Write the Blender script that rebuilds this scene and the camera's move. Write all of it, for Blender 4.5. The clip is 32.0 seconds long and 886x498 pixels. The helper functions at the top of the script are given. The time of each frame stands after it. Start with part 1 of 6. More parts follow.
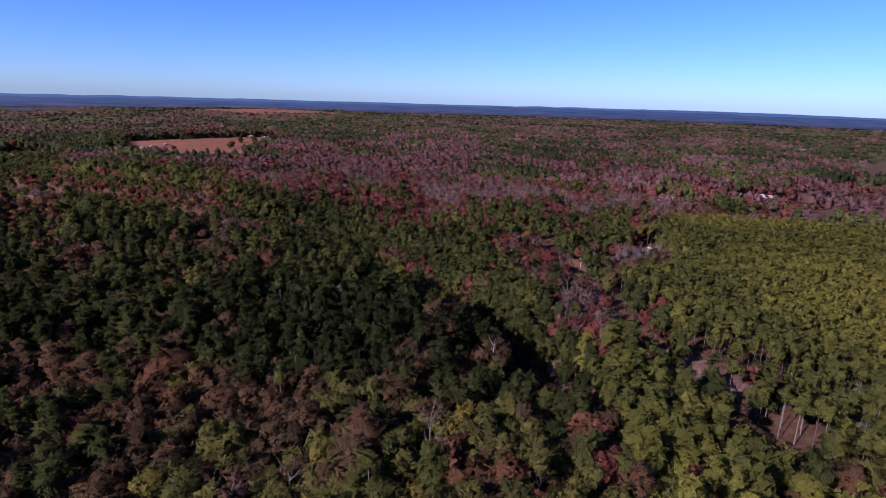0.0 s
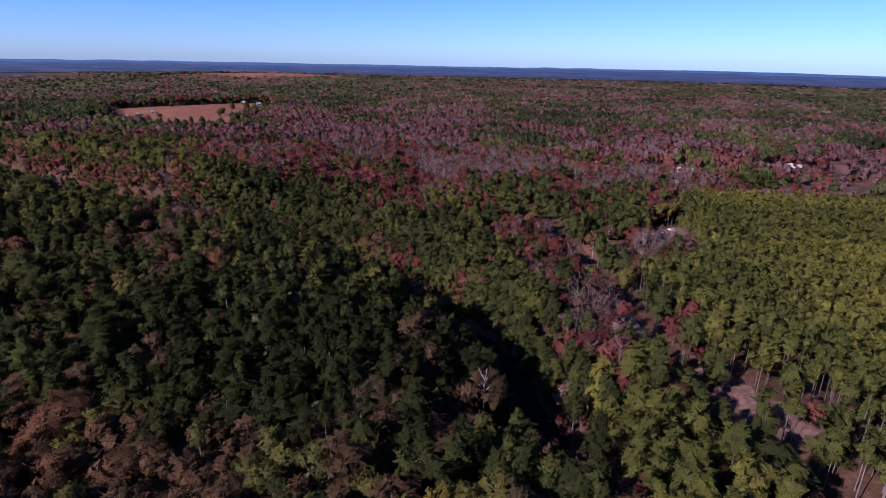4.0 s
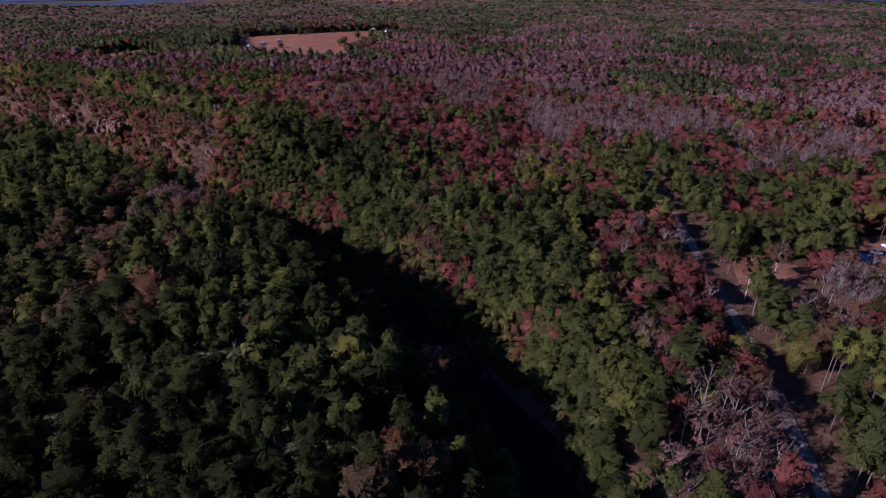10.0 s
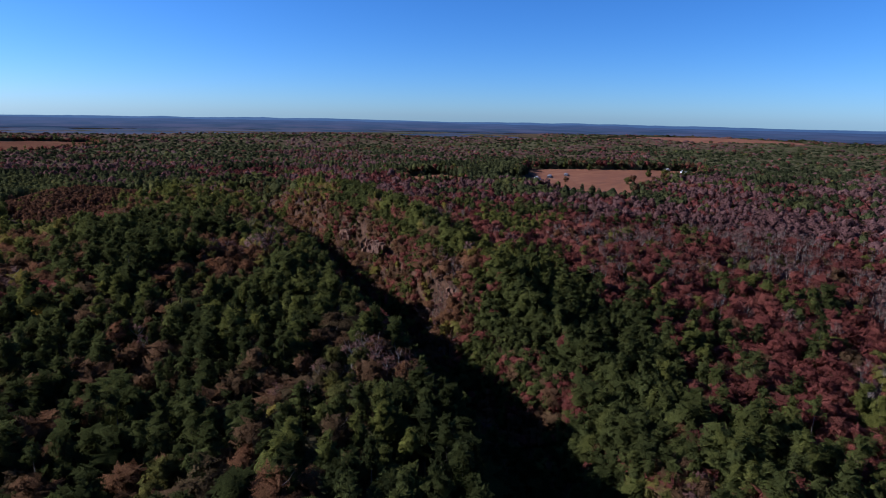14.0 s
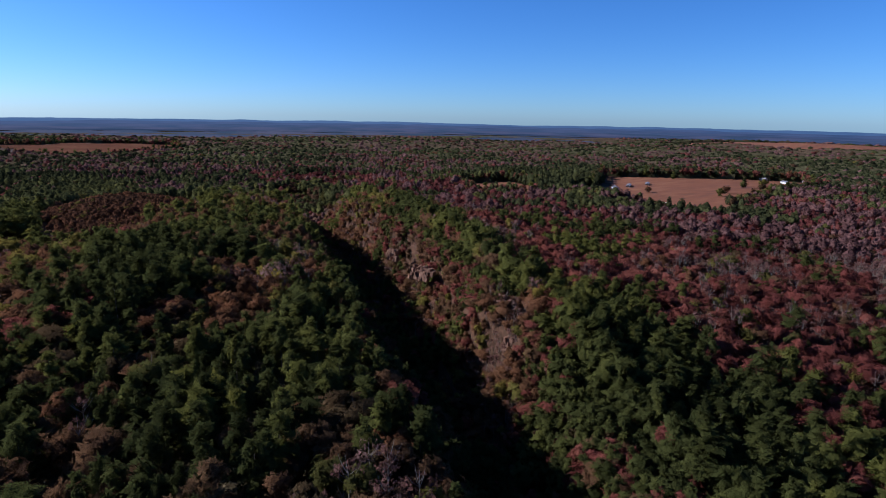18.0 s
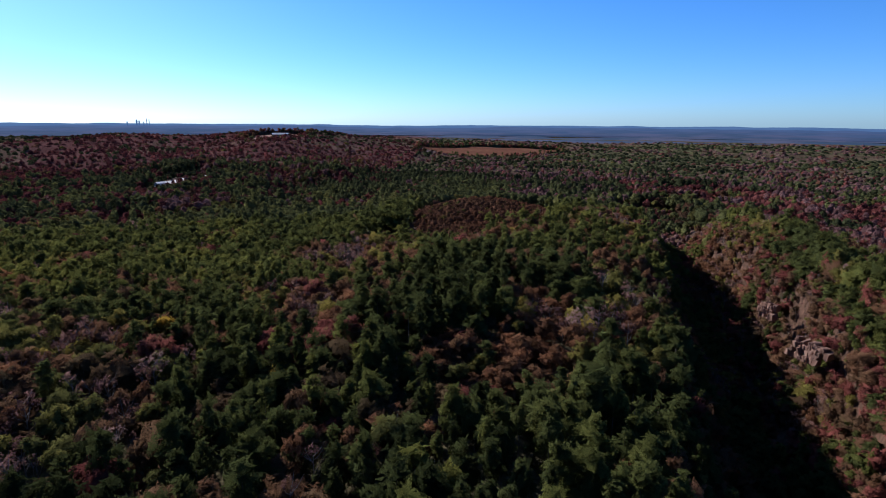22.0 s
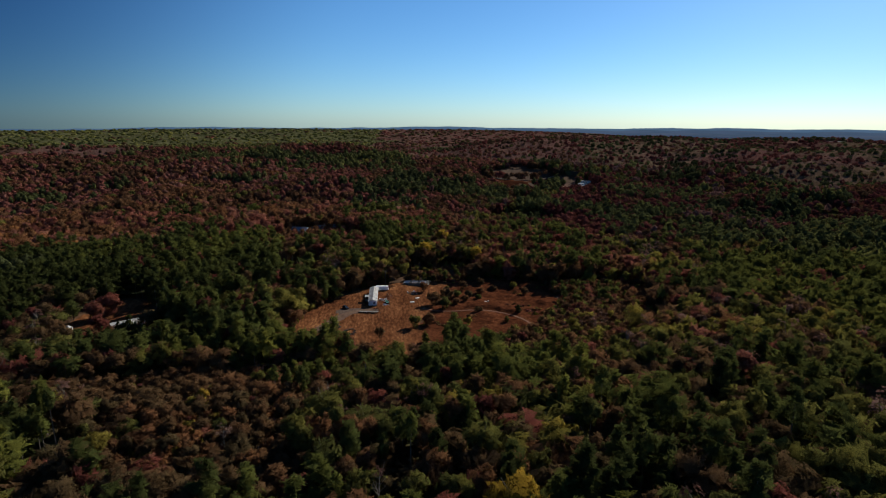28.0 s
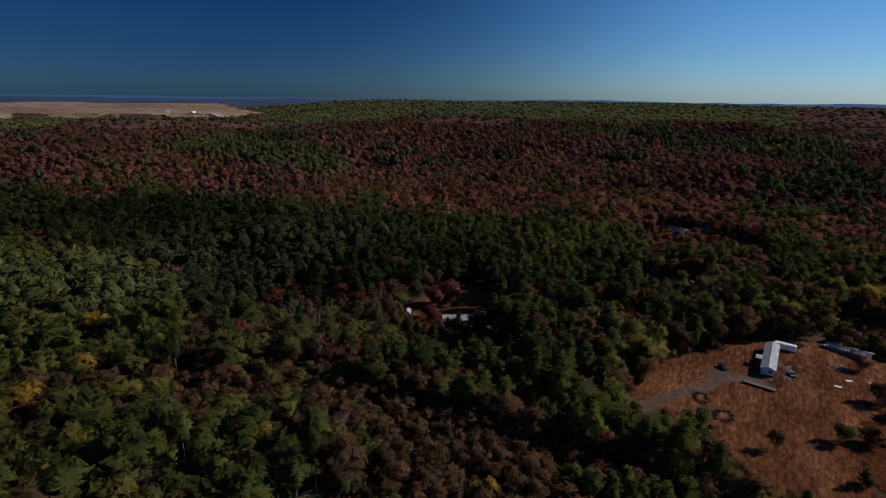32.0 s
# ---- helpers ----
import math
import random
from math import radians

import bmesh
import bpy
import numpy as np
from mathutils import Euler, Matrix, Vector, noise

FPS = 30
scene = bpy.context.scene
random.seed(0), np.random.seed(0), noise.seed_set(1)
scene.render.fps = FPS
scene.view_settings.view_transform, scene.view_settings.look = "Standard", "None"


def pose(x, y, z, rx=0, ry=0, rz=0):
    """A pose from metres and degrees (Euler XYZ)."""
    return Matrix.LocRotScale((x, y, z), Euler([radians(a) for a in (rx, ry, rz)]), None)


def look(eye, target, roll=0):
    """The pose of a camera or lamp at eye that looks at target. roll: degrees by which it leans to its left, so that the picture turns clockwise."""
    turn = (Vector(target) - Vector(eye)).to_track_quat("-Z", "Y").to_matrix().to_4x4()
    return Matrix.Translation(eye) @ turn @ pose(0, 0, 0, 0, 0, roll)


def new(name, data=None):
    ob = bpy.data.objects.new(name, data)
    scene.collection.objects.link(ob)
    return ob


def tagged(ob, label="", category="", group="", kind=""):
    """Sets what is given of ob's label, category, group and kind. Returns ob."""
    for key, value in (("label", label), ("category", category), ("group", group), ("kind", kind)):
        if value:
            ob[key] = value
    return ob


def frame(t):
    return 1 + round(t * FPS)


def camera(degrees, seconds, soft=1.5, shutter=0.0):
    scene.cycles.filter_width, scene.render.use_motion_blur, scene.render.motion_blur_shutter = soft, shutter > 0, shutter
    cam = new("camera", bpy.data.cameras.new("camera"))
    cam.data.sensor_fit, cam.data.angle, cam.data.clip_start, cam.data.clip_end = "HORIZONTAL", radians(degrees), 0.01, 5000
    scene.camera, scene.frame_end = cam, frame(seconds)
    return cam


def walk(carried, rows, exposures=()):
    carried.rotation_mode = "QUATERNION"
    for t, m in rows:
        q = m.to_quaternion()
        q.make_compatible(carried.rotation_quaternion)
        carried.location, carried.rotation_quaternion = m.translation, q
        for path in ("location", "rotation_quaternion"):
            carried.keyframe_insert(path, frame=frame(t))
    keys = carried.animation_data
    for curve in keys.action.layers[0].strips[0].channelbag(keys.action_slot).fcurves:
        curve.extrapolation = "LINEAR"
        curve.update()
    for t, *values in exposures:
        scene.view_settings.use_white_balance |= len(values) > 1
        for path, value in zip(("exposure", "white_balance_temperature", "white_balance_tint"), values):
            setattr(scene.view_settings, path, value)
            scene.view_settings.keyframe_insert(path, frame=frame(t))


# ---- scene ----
cam = camera(77.0, 32.0, 1.05)
PATH = [
    (0, (0.06, -11.53, 85), (-1.50, 84.98, 58.86), 1.54),
    (0.5, (0.95, -6.85, 85), (-0.77, 89.71, 59.06), 1.46),
    (1, (1.90, -1.89, 85), (0.05, 94.68, 59.12), 1.43),
    (1.5, (2.91, 3.64, 85), (0.87, 100.23, 59.17), 1.39),
    (2, (3.94, 9.60, 85), (1.76, 106.15, 59.05), 1.32),
    (2.5, (4.83, 15.93, 85), (2.48, 112.31, 58.43), 1.31),
    (3, (5.64, 22.70, 85), (3.16, 118.56, 56.63), 1.28),
    (3.5, (6.75, 29.97, 85), (4.17, 125.29, 54.89), 1.17),
    (5.5, (13.26, 61.67, 85), (10.37, 152.64, 43.56), 0.77),
    (6, (15.38, 69.86, 85), (12.38, 159.23, 40.25), 0.68),
    (6.5, (17.62, 78.19, 85), (14.43, 167.12, 39.38), 0.33),
    (7, (19.79, 86.75, 85), (16.43, 175.64, 39.30), 0.05),
    (7.5, (21.78, 95.43, 85), (18.41, 184.28, 39.24), -0.01),
    (8, (23.54, 103.92, 85), (20.14, 192.85, 39.40), -0.10),
    (8.5, (25.45, 112.45, 85), (21.49, 201.73, 40.13), -0.19),
    (9, (27.44, 121.28, 85), (13.04, 209.82, 40.81), -0.20),
    (9.5, (28.62, 129.70, 85), (7.97, 217.12, 41.06), -0.12),
    (10, (28.80, 137.83, 85), (2.89, 223.96, 41.29), -0.05),
    (10.5, (28.12, 145.99, 85), (2.26, 233.20, 43.46), 0.28),
    (11, (26.68, 154.16, 85), (-0.36, 243.63, 49.46), 0.69),
    (11.5, (24.82, 162.21, 85), (-13.67, 249.59, 55.28), 0.93),
    (12, (22.06, 170.26, 85), (-31.16, 251.63, 61.63), 1.09),
    (12.5, (18.75, 177.86, 85), (-39.45, 255.91, 62.18), 1.17),
    (13, (15.09, 184.93, 85), (-50.71, 256.58, 61.84), 1.03),
    (13.5, (10.98, 191.43, 85), (-56.97, 261.03, 61.75), 1.07),
    (14, (6.49, 197.61, 85), (-62.51, 266.14, 61.71), 1.07),
    (14.5, (1.74, 203.52, 85), (-68.78, 270.47, 61.68), 1.12),
    (16.5, (-18.96, 226.61, 85), (-91.73, 291.16, 61.79), 1.10),
    (17, (-24.29, 232.20, 85), (-98.16, 295.50, 61.85), 1.11),
    (17.5, (-29.53, 237.78, 85), (-104.53, 299.78, 61.97), 1.04),
    (18, (-34.82, 243.27, 85), (-111.91, 302.68, 62.06), 1.03),
    (18.5, (-40.01, 248.63, 85), (-118.32, 306.45, 62.10), 0.98),
    (19, (-45.20, 253.94, 85), (-124.21, 310.86, 62.24), 0.95),
    (19.5, (-50.48, 259.28, 85), (-129.78, 315.86, 62.40), 0.92),
    (20, (-55.98, 264.10, 85), (-139.29, 314.57, 62.36), 0.79),
    (20.5, (-61.54, 268.76, 85), (-150.34, 308.78, 62.36), 0.75),
    (21, (-67.67, 273.12, 85), (-160.90, 301.35, 62.40), 0.62),
    (21.5, (-74.59, 276.53, 85), (-170.94, 290.88, 62.38), 0.47),
    (22, (-82.03, 278.78, 85), (-179.42, 278.44, 62.33), 0.38),
    (22.5, (-89.79, 279.76, 85), (-186.30, 266.70, 62.31), 0.33),
    (23, (-97.42, 279.79, 85), (-191.97, 256.41, 62.35), 0.34),
    (23.5, (-104.88, 279.23, 85), (-196.46, 246.05, 62.34), 0.34),
    (24, (-112.38, 277.63, 85), (-199.67, 234.37, 62.40), 0.24),
    (24.5, (-120.02, 274.92, 85), (-201.83, 222.03, 62.43), 0.17),
    (25, (-127.64, 271.03, 85), (-201.59, 207.63, 62.37), 0.36),
    (25.5, (-134.50, 265.46, 85), (-200.40, 193.76, 62.28), 0.46),
    (27.5, (-155.71, 234.53, 85), (-181.75, 140.63, 62.52), -0.25),
    (28, (-159.51, 225.36, 85), (-170.26, 128.46, 62.76), 0.10),
    (28.5, (-161.99, 215.24, 85), (-159.86, 117.78, 62.72), -0.11),
    (29, (-163.17, 204.59, 85), (-148.95, 108.17, 62.63), 0.06),
    (29.5, (-162.93, 193.90, 85), (-137.12, 99.91, 62.65), 0.25),
    (30, (-161.38, 183.47, 85), (-126.12, 92.61, 62.63), 0.33),
    (30.5, (-158.52, 173.27, 85), (-115.29, 85.94, 62.55), 0.47),
    (31, (-154.87, 163.19, 85), (-107.45, 78.06, 62.56), 0.62),
    (31.5, (-150.43, 153.38, 85), (-100.66, 69.86, 61.61), 0.69),
    (32, (-145.99, 143.61, 85), (-95.91, 61.37, 58.03), 0.71),
]
EXPOSURES = ((0, 0.74, 5600, 42), (3.3, 0.76, 5500, 42), (5.5, 0.86, 5600, 46), (9, 0.76, 5300, 48), (11, 0.5, 5350, 31), (13, 0.54, 5350, 19), (17.5, 0.56, 5480, 20), (20, 0.56, 5480, 20), (23, 0.83, 5400, 17), (25.5, 0.96, 5150, 21), (28, 0.2, 6600, 3), (32, -0.35, 5950, 8))
walk(cam, [(t, look(eye, target, roll)) for t, eye, target, roll in PATH], EXPOSURES)

# ---- light ----
SUN_YAW, SUN_HIGH = 131.0, 31.0
sun_way = Vector((-math.sin(radians(SUN_YAW)) * math.cos(radians(SUN_HIGH)), math.cos(radians(SUN_YAW)) * math.cos(radians(SUN_HIGH)), math.sin(radians(SUN_HIGH))))
world = bpy.data.worlds.new("sky")
scene.world = world
world.use_nodes = True
sky = world.node_tree.nodes.new("ShaderNodeTexSky")
sky.sky_type, sky.sun_disc = "NISHITA", False
sky.sun_elevation, sky.sun_rotation = radians(SUN_HIGH), math.atan2(sun_way.x, sun_way.y)
sky.altitude, sky.air_density, sky.dust_density, sky.ozone_density = 1500, 1.0, 1.0, 6.0
back = world.node_tree.nodes["Background"]
back.inputs["Strength"].default_value = 0.074
clear = world.node_tree.nodes.new("ShaderNodeHueSaturation")
clear.inputs["Saturation"].default_value = 1.1
world.node_tree.links.new(sky.outputs[0], clear.inputs["Color"])
blue = world.node_tree.nodes.new("ShaderNodeMix")
blue.data_type, blue.blend_type = "RGBA", "MULTIPLY"
blue.inputs[0].default_value = 1.0
blue.inputs[7].default_value = (0.76, 0.97, 1.12, 1)
world.node_tree.links.new(clear.outputs[0], blue.inputs[6])
# the sky colour is multiplied down to deep blue in the south-east
coord, lobe, deep, dusk = (world.node_tree.nodes.new(n) for n in ("ShaderNodeTexCoord", "ShaderNodeVectorMath", "ShaderNodeMapRange", "ShaderNodeMix"))
lobe.operation = "DOT_PRODUCT"
lobe.inputs[1].default_value = (-math.sin(radians(247)) * math.cos(radians(20)), math.cos(radians(247)) * math.cos(radians(20)), math.sin(radians(20)))
world.node_tree.links.new(coord.outputs["Generated"], lobe.inputs[0])
deep.interpolation_type = "SMOOTHSTEP"
deep.inputs["From Min"].default_value, deep.inputs["From Max"].default_value = 0.45, 0.94
world.node_tree.links.new(lobe.outputs["Value"], deep.inputs["Value"])
dusk.data_type, dusk.blend_type = "RGBA", "MULTIPLY"
dusk.inputs[7].default_value = (0.17, 0.25, 0.36, 1)
world.node_tree.links.new(blue.outputs[2], dusk.inputs[6])
world.node_tree.links.new(deep.outputs[0], dusk.inputs[0])
# and multiplied up in a broad lobe to the south of the sun
south_way, south_lobe, glow_sky = (world.node_tree.nodes.new(n) for n in ("ShaderNodeVectorMath", "ShaderNodeMapRange", "ShaderNodeMix"))
south_way.operation = "DOT_PRODUCT"
south_way.inputs[1].default_value = (-math.sin(radians(SUN_YAW + 36)) * 0.94, math.cos(radians(SUN_YAW + 36)) * 0.94, 0.34)
world.node_tree.links.new(coord.outputs["Generated"], south_way.inputs[0])
south_lobe.interpolation_type = "SMOOTHSTEP"
south_lobe.inputs["From Min"].default_value, south_lobe.inputs["From Max"].default_value = 0.70, 1.0
world.node_tree.links.new(south_way.outputs["Value"], south_lobe.inputs["Value"])
glow_sky.data_type, glow_sky.blend_type = "RGBA", "MULTIPLY"
glow_sky.inputs[7].default_value = (1.34, 1.24, 1.2, 1)
world.node_tree.links.new(dusk.outputs[2], glow_sky.inputs[6])
world.node_tree.links.new(south_lobe.outputs[0], glow_sky.inputs[0])
world.node_tree.links.new(glow_sky.outputs[2], back.inputs[0])
sun = new("sun", bpy.data.lights.new("sun", "SUN"))
sun.data.energy, sun.data.angle, sun.data.color = 4.9, radians(0.6), (1.0, 0.94, 0.85)
sun.matrix_world = look(sun_way * 500, (0, 0, 0))

# ---- materials ----
def shader(name):
    m = bpy.data.materials.new(name)
    m.use_nodes = True
    nodes, links = m.node_tree.nodes, m.node_tree.links
    return m, nodes, links, nodes["Principled BSDF"]


def ramp(nodes, stops):
    r = nodes.new("ShaderNodeValToRGB")
    el = r.color_ramp.elements
    while len(el) < len(stops):
        el.new(0.5)
    for e, (at, c) in zip(el, stops):
        e.position, e.color = at, (*c, 1)
    return r


def foliage(name, stops, source, gaps=0.0, grain=4.6, glow=0.4):
    """Leaves: one hue for each tree, small differences from clump to clump, and gaps between the leaves."""
    m, nodes, links, b = shader(name)
    if source == "tree":
        info = nodes.new("ShaderNodeObjectInfo")
        value = info.outputs["Random"]
    else:
        info = nodes.new("ShaderNodeAttribute")
        info.attribute_name = "tone"
        value = info.outputs["Fac"]
    colour = ramp(nodes, stops)
    links.new(value, colour.inputs[0])
    geo = nodes.new("ShaderNodeNewGeometry")
    vary = nodes.new("ShaderNodeMapRange")
    vary.inputs["To Min"].default_value, vary.inputs["To Max"].default_value = 0.75, 1.25
    links.new(geo.outputs["Random Per Island"], vary.inputs["Value"])
    hsv = nodes.new("ShaderNodeHueSaturation")
    links.new(colour.outputs[0], hsv.inputs["Color"])
    links.new(vary.outputs[0], hsv.inputs["Value"])
    tex = nodes.new("ShaderNodeTexNoise")
    tex.inputs["Scale"].default_value, tex.inputs["Detail"].default_value = grain, 4.0
    links.new(geo.outputs["Position"], tex.inputs["Vector"])
    rough, relief = nodes.new("ShaderNodeTexNoise"), nodes.new("ShaderNodeBump")
    rough.inputs["Scale"].default_value, rough.inputs["Detail"].default_value = grain * 1.4, 3.0
    links.new(geo.outputs["Position"], rough.inputs["Vector"])
    relief.inputs["Strength"].default_value, relief.inputs["Distance"].default_value = 0.6, 0.9 / grain
    links.new(rough.outputs["Fac"], relief.inputs["Height"])
    links.new(relief.outputs[0], b.inputs["Normal"])
    mix = nodes.new("ShaderNodeMix")
    mix.data_type, mix.blend_type = "RGBA", "MULTIPLY"
    mix.inputs[0].default_value = 0.85
    dim, lit = (0.50, 1.50) if grain > 2 else (0.55, 1.35)
    shade = ramp(nodes, [(0.36, (dim, dim, dim)), (0.64, (lit, lit, 0.97 * lit))])
    links.new(tex.outputs["Fac"], shade.inputs[0])
    links.new(hsv.outputs[0], mix.inputs[6])
    links.new(shade.outputs[0], mix.inputs[7])
    links.new(mix.outputs[2], b.inputs["Base Color"])
    b.inputs["Roughness"].default_value = 0.75
    b.inputs["Specular IOR Level"].default_value = 0.0
    through_leaf, both = nodes.new("ShaderNodeBsdfTranslucent"), nodes.new("ShaderNodeMixShader")
    both.inputs[0].default_value = glow
    links.new(mix.outputs[2], through_leaf.inputs["Color"])
    links.new(b.outputs[0], both.inputs[1])
    links.new(through_leaf.outputs[0], both.inputs[2])
    if not gaps:
        links.new(both.outputs[0], nodes["Material Output"].inputs["Surface"])
        return m
    lace, edge, air, leafy = nodes.new("ShaderNodeTexNoise"), nodes.new("ShaderNodeMath"), nodes.new("ShaderNodeBsdfTransparent"), nodes.new("ShaderNodeMixShader")
    lace.inputs["Scale"].default_value, lace.inputs["Detail"].default_value = grain * 0.7, 3.0
    links.new(geo.outputs["Position"], lace.inputs["Vector"])
    edge.operation = "GREATER_THAN"
    edge.inputs[1].default_value = gaps
    links.new(lace.outputs["Fac"], edge.inputs[0])
    links.new(edge.outputs[0], leafy.inputs[0])
    links.new(both.outputs[0], leafy.inputs[1])
    links.new(air.outputs[0], leafy.inputs[2])
    links.new(leafy.outputs[0], nodes["Material Output"].inputs["Surface"])
    return m


def surface(name, stops, scale=1.0, rough=0.85, metal=0.0, bump=0.3, detail=6.0, stretch=(1, 1, 1), second=0.13, spec=0.4):
    """A plain surface with fine grain and broader stains."""
    m, nodes, links, b = shader(name)
    coord = nodes.new("ShaderNodeTexCoord")
    mapping = nodes.new("ShaderNodeMapping")
    mapping.inputs["Scale"].default_value = stretch
    links.new(coord.outputs["Object"], mapping.inputs["Vector"])
    fine, broad = nodes.new("ShaderNodeTexNoise"), nodes.new("ShaderNodeTexNoise")
    fine.inputs["Scale"].default_value, fine.inputs["Detail"].default_value = scale, detail
    broad.inputs["Scale"].default_value, broad.inputs["Detail"].default_value = scale * second, 3.0
    links.new(mapping.outputs[0], fine.inputs["Vector"])
    links.new(mapping.outputs[0], broad.inputs["Vector"])
    add = nodes.new("ShaderNodeMath")
    add.operation = "MULTIPLY_ADD"
    add.inputs[1].default_value = 0.55
    links.new(fine.outputs["Fac"], add.inputs[0])
    half = nodes.new("ShaderNodeMath")
    half.operation = "MULTIPLY"
    half.inputs[1].default_value = 0.45
    links.new(broad.outputs["Fac"], half.inputs[0])
    links.new(half.outputs[0], add.inputs[2])
    colour = ramp(nodes, stops)
    links.new(add.outputs[0], colour.inputs[0])
    links.new(colour.outputs[0], b.inputs["Base Color"])
    b.inputs["Roughness"].default_value, b.inputs["Metallic"].default_value = rough, metal
    b.inputs["Specular IOR Level"].default_value = spec
    if bump:
        bm = nodes.new("ShaderNodeBump")
        bm.inputs["Strength"].default_value, bm.inputs["Distance"].default_value = bump, 0.3 / scale
        links.new(fine.outputs["Fac"], bm.inputs["Height"])
        links.new(bm.outputs[0], b.inputs["Normal"])
    return m


PINE = [(0.0, (0.025, 0.029, 0.010)), (0.35, (0.057, 0.063, 0.019)), (0.65, (0.096, 0.097, 0.023)), (0.86, (0.138, 0.129, 0.027)), (1.0, (0.185, 0.164, 0.031))]
RED = [(0.0, (0.088, 0.029, 0.024)), (0.35, (0.150, 0.046, 0.035)), (0.7, (0.188, 0.068, 0.047)), (1.0, (0.232, 0.108, 0.076))]
RUST = [(0.0, (0.070, 0.050, 0.025)), (0.4, (0.106, 0.058, 0.030)), (0.75, (0.156, 0.070, 0.034)), (1.0, (0.225, 0.098, 0.038))]
GOLD = [(0.0, (0.070, 0.070, 0.022)), (0.5, (0.12, 0.105, 0.026)), (0.85, (0.20, 0.145, 0.03)), (1.0, (0.34, 0.20, 0.03))]
MAUVE = [(0.0, (0.105, 0.052, 0.042)), (0.5, (0.158, 0.082, 0.066)), (1.0, (0.21, 0.126, 0.104))]
LEAVES = {"pine": PINE, "maple": RED, "oak": RUST, "poplar": GOLD, "bare": MAUVE}
LEAF_TREE = {k: foliage(k + "_leaves", [(min(1, at * 1.45), c) for at, c in v], "tree", 0.52) for k, v in LEAVES.items()}
LEAF_WOOD = {k: foliage(k + "_canopy", v, "wood", 0.52) for k, v in LEAVES.items()}
# Distant leaves dimmed for missing self-shadow, with blue raised like haze.
LEAF_FAR_SHADED = {k: foliage(k + "_shaded_hazy_canopy", [(at, tuple({"maple": 0.84, "bare": 0.86, "pine": 0.92}.get(k, 0.66) * q * x for q, x in zip((1.0, 0.98, 1.3) if k == "pine" else (1.0, 1.0, 1.1), c))) for at, c in v], "wood", 0.56, 1.0, 0.3) for k, v in LEAVES.items()}
LEAF_YELLOW = foliage("yellow_leaves", [(0.0, (0.20, 0.12, 0.018)), (1.0, (0.31, 0.19, 0.026))], "tree", 0.52)
M_BARK = surface("bark", [(0.3, (0.065, 0.048, 0.038)), (0.7, (0.165, 0.128, 0.104))], 3.0, 0.9, stretch=(1, 1, 0.2))
M_PALE = surface("pale_bark", [(0.3, (0.088, 0.072, 0.056)), (0.7, (0.21, 0.172, 0.136))], 2.0, 0.85, stretch=(1, 1, 0.3))
# Litter darkened all over, standing in for shade under the trees.
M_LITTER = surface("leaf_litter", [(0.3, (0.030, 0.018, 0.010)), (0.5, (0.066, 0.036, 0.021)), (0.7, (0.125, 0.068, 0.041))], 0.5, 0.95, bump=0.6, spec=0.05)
M_GRASS = surface("dry_grass", [(0.33, (0.038, 0.014, 0.008)), (0.45, (0.085, 0.031, 0.014)), (0.56, (0.152, 0.060, 0.026)), (0.70, (0.30, 0.140, 0.058))], 0.8, 0.95, bump=1.0, stretch=(1, 0.3, 1), second=0.10, spec=0.0)
M_FIELD = surface("hay_field", [(0.25, (0.095, 0.042, 0.024)), (0.5, (0.170, 0.066, 0.031)), (0.75, (0.25, 0.118, 0.056))], 0.09, 0.95, bump=0.3, stretch=(1, 0.25, 1), spec=0.1)
M_CLAY = surface("red_clay", [(0.3, (0.075, 0.032, 0.019)), (0.5, (0.135, 0.060, 0.036)), (0.7, (0.21, 0.105, 0.064))], 0.6, 0.95, bump=0.5, spec=0.1)
M_GRAVEL = surface("gravel", [(0.34, (0.030, 0.022, 0.016)), (0.5, (0.095, 0.074, 0.058)), (0.68, (0.24, 0.20, 0.165))], 0.7, 0.95, bump=0.4, spec=0.1)
M_LOT = surface("pale_gravel", [(0.25, (0.20, 0.16, 0.13)), (0.5, (0.32, 0.275, 0.235)), (0.8, (0.45, 0.40, 0.35))], 0.6, 0.95, bump=0.3, spec=0.1)
M_EARTH = surface("landfill_earth", [(0.3, (0.115, 0.062, 0.036)), (0.5, (0.23, 0.135, 0.082)), (0.7, (0.40, 0.29, 0.20))], 0.016, 0.95, bump=0.2, spec=0.1, stretch=(1, 2.5, 1))
M_SEDGE = surface("sedge_field", [(0.25, (0.062, 0.029, 0.018)), (0.5, (0.108, 0.047, 0.027)), (0.75, (0.155, 0.078, 0.043))], 0.05, 0.95, bump=0.3, spec=0.0)
M_BRUSH = surface("brushy_pasture", [(0.32, (0.024, 0.010, 0.006)), (0.5, (0.066, 0.021, 0.010)), (0.68, (0.135, 0.048, 0.022))], 0.6, 0.95, bump=0.8, spec=0.0)
M_PAD = surface("gravel_pad", [(0.3, (0.044, 0.026, 0.018)), (0.5, (0.076, 0.047, 0.034)), (0.75, (0.125, 0.086, 0.064))], 0.7, 0.95, bump=0.4, spec=0.1)
M_DRIVE = surface("worn_drive", [(0.3, (0.058, 0.029, 0.018)), (0.5, (0.108, 0.060, 0.039)), (0.75, (0.185, 0.118, 0.082))], 0.6, 0.95, bump=0.4, spec=0.1)
M_STRAW = surface("pine_straw", [(0.3, (0.046, 0.026, 0.019)), (0.5, (0.098, 0.055, 0.040)), (0.7, (0.165, 0.100, 0.075))], 0.7, 0.95, bump=0.6, spec=0.05)
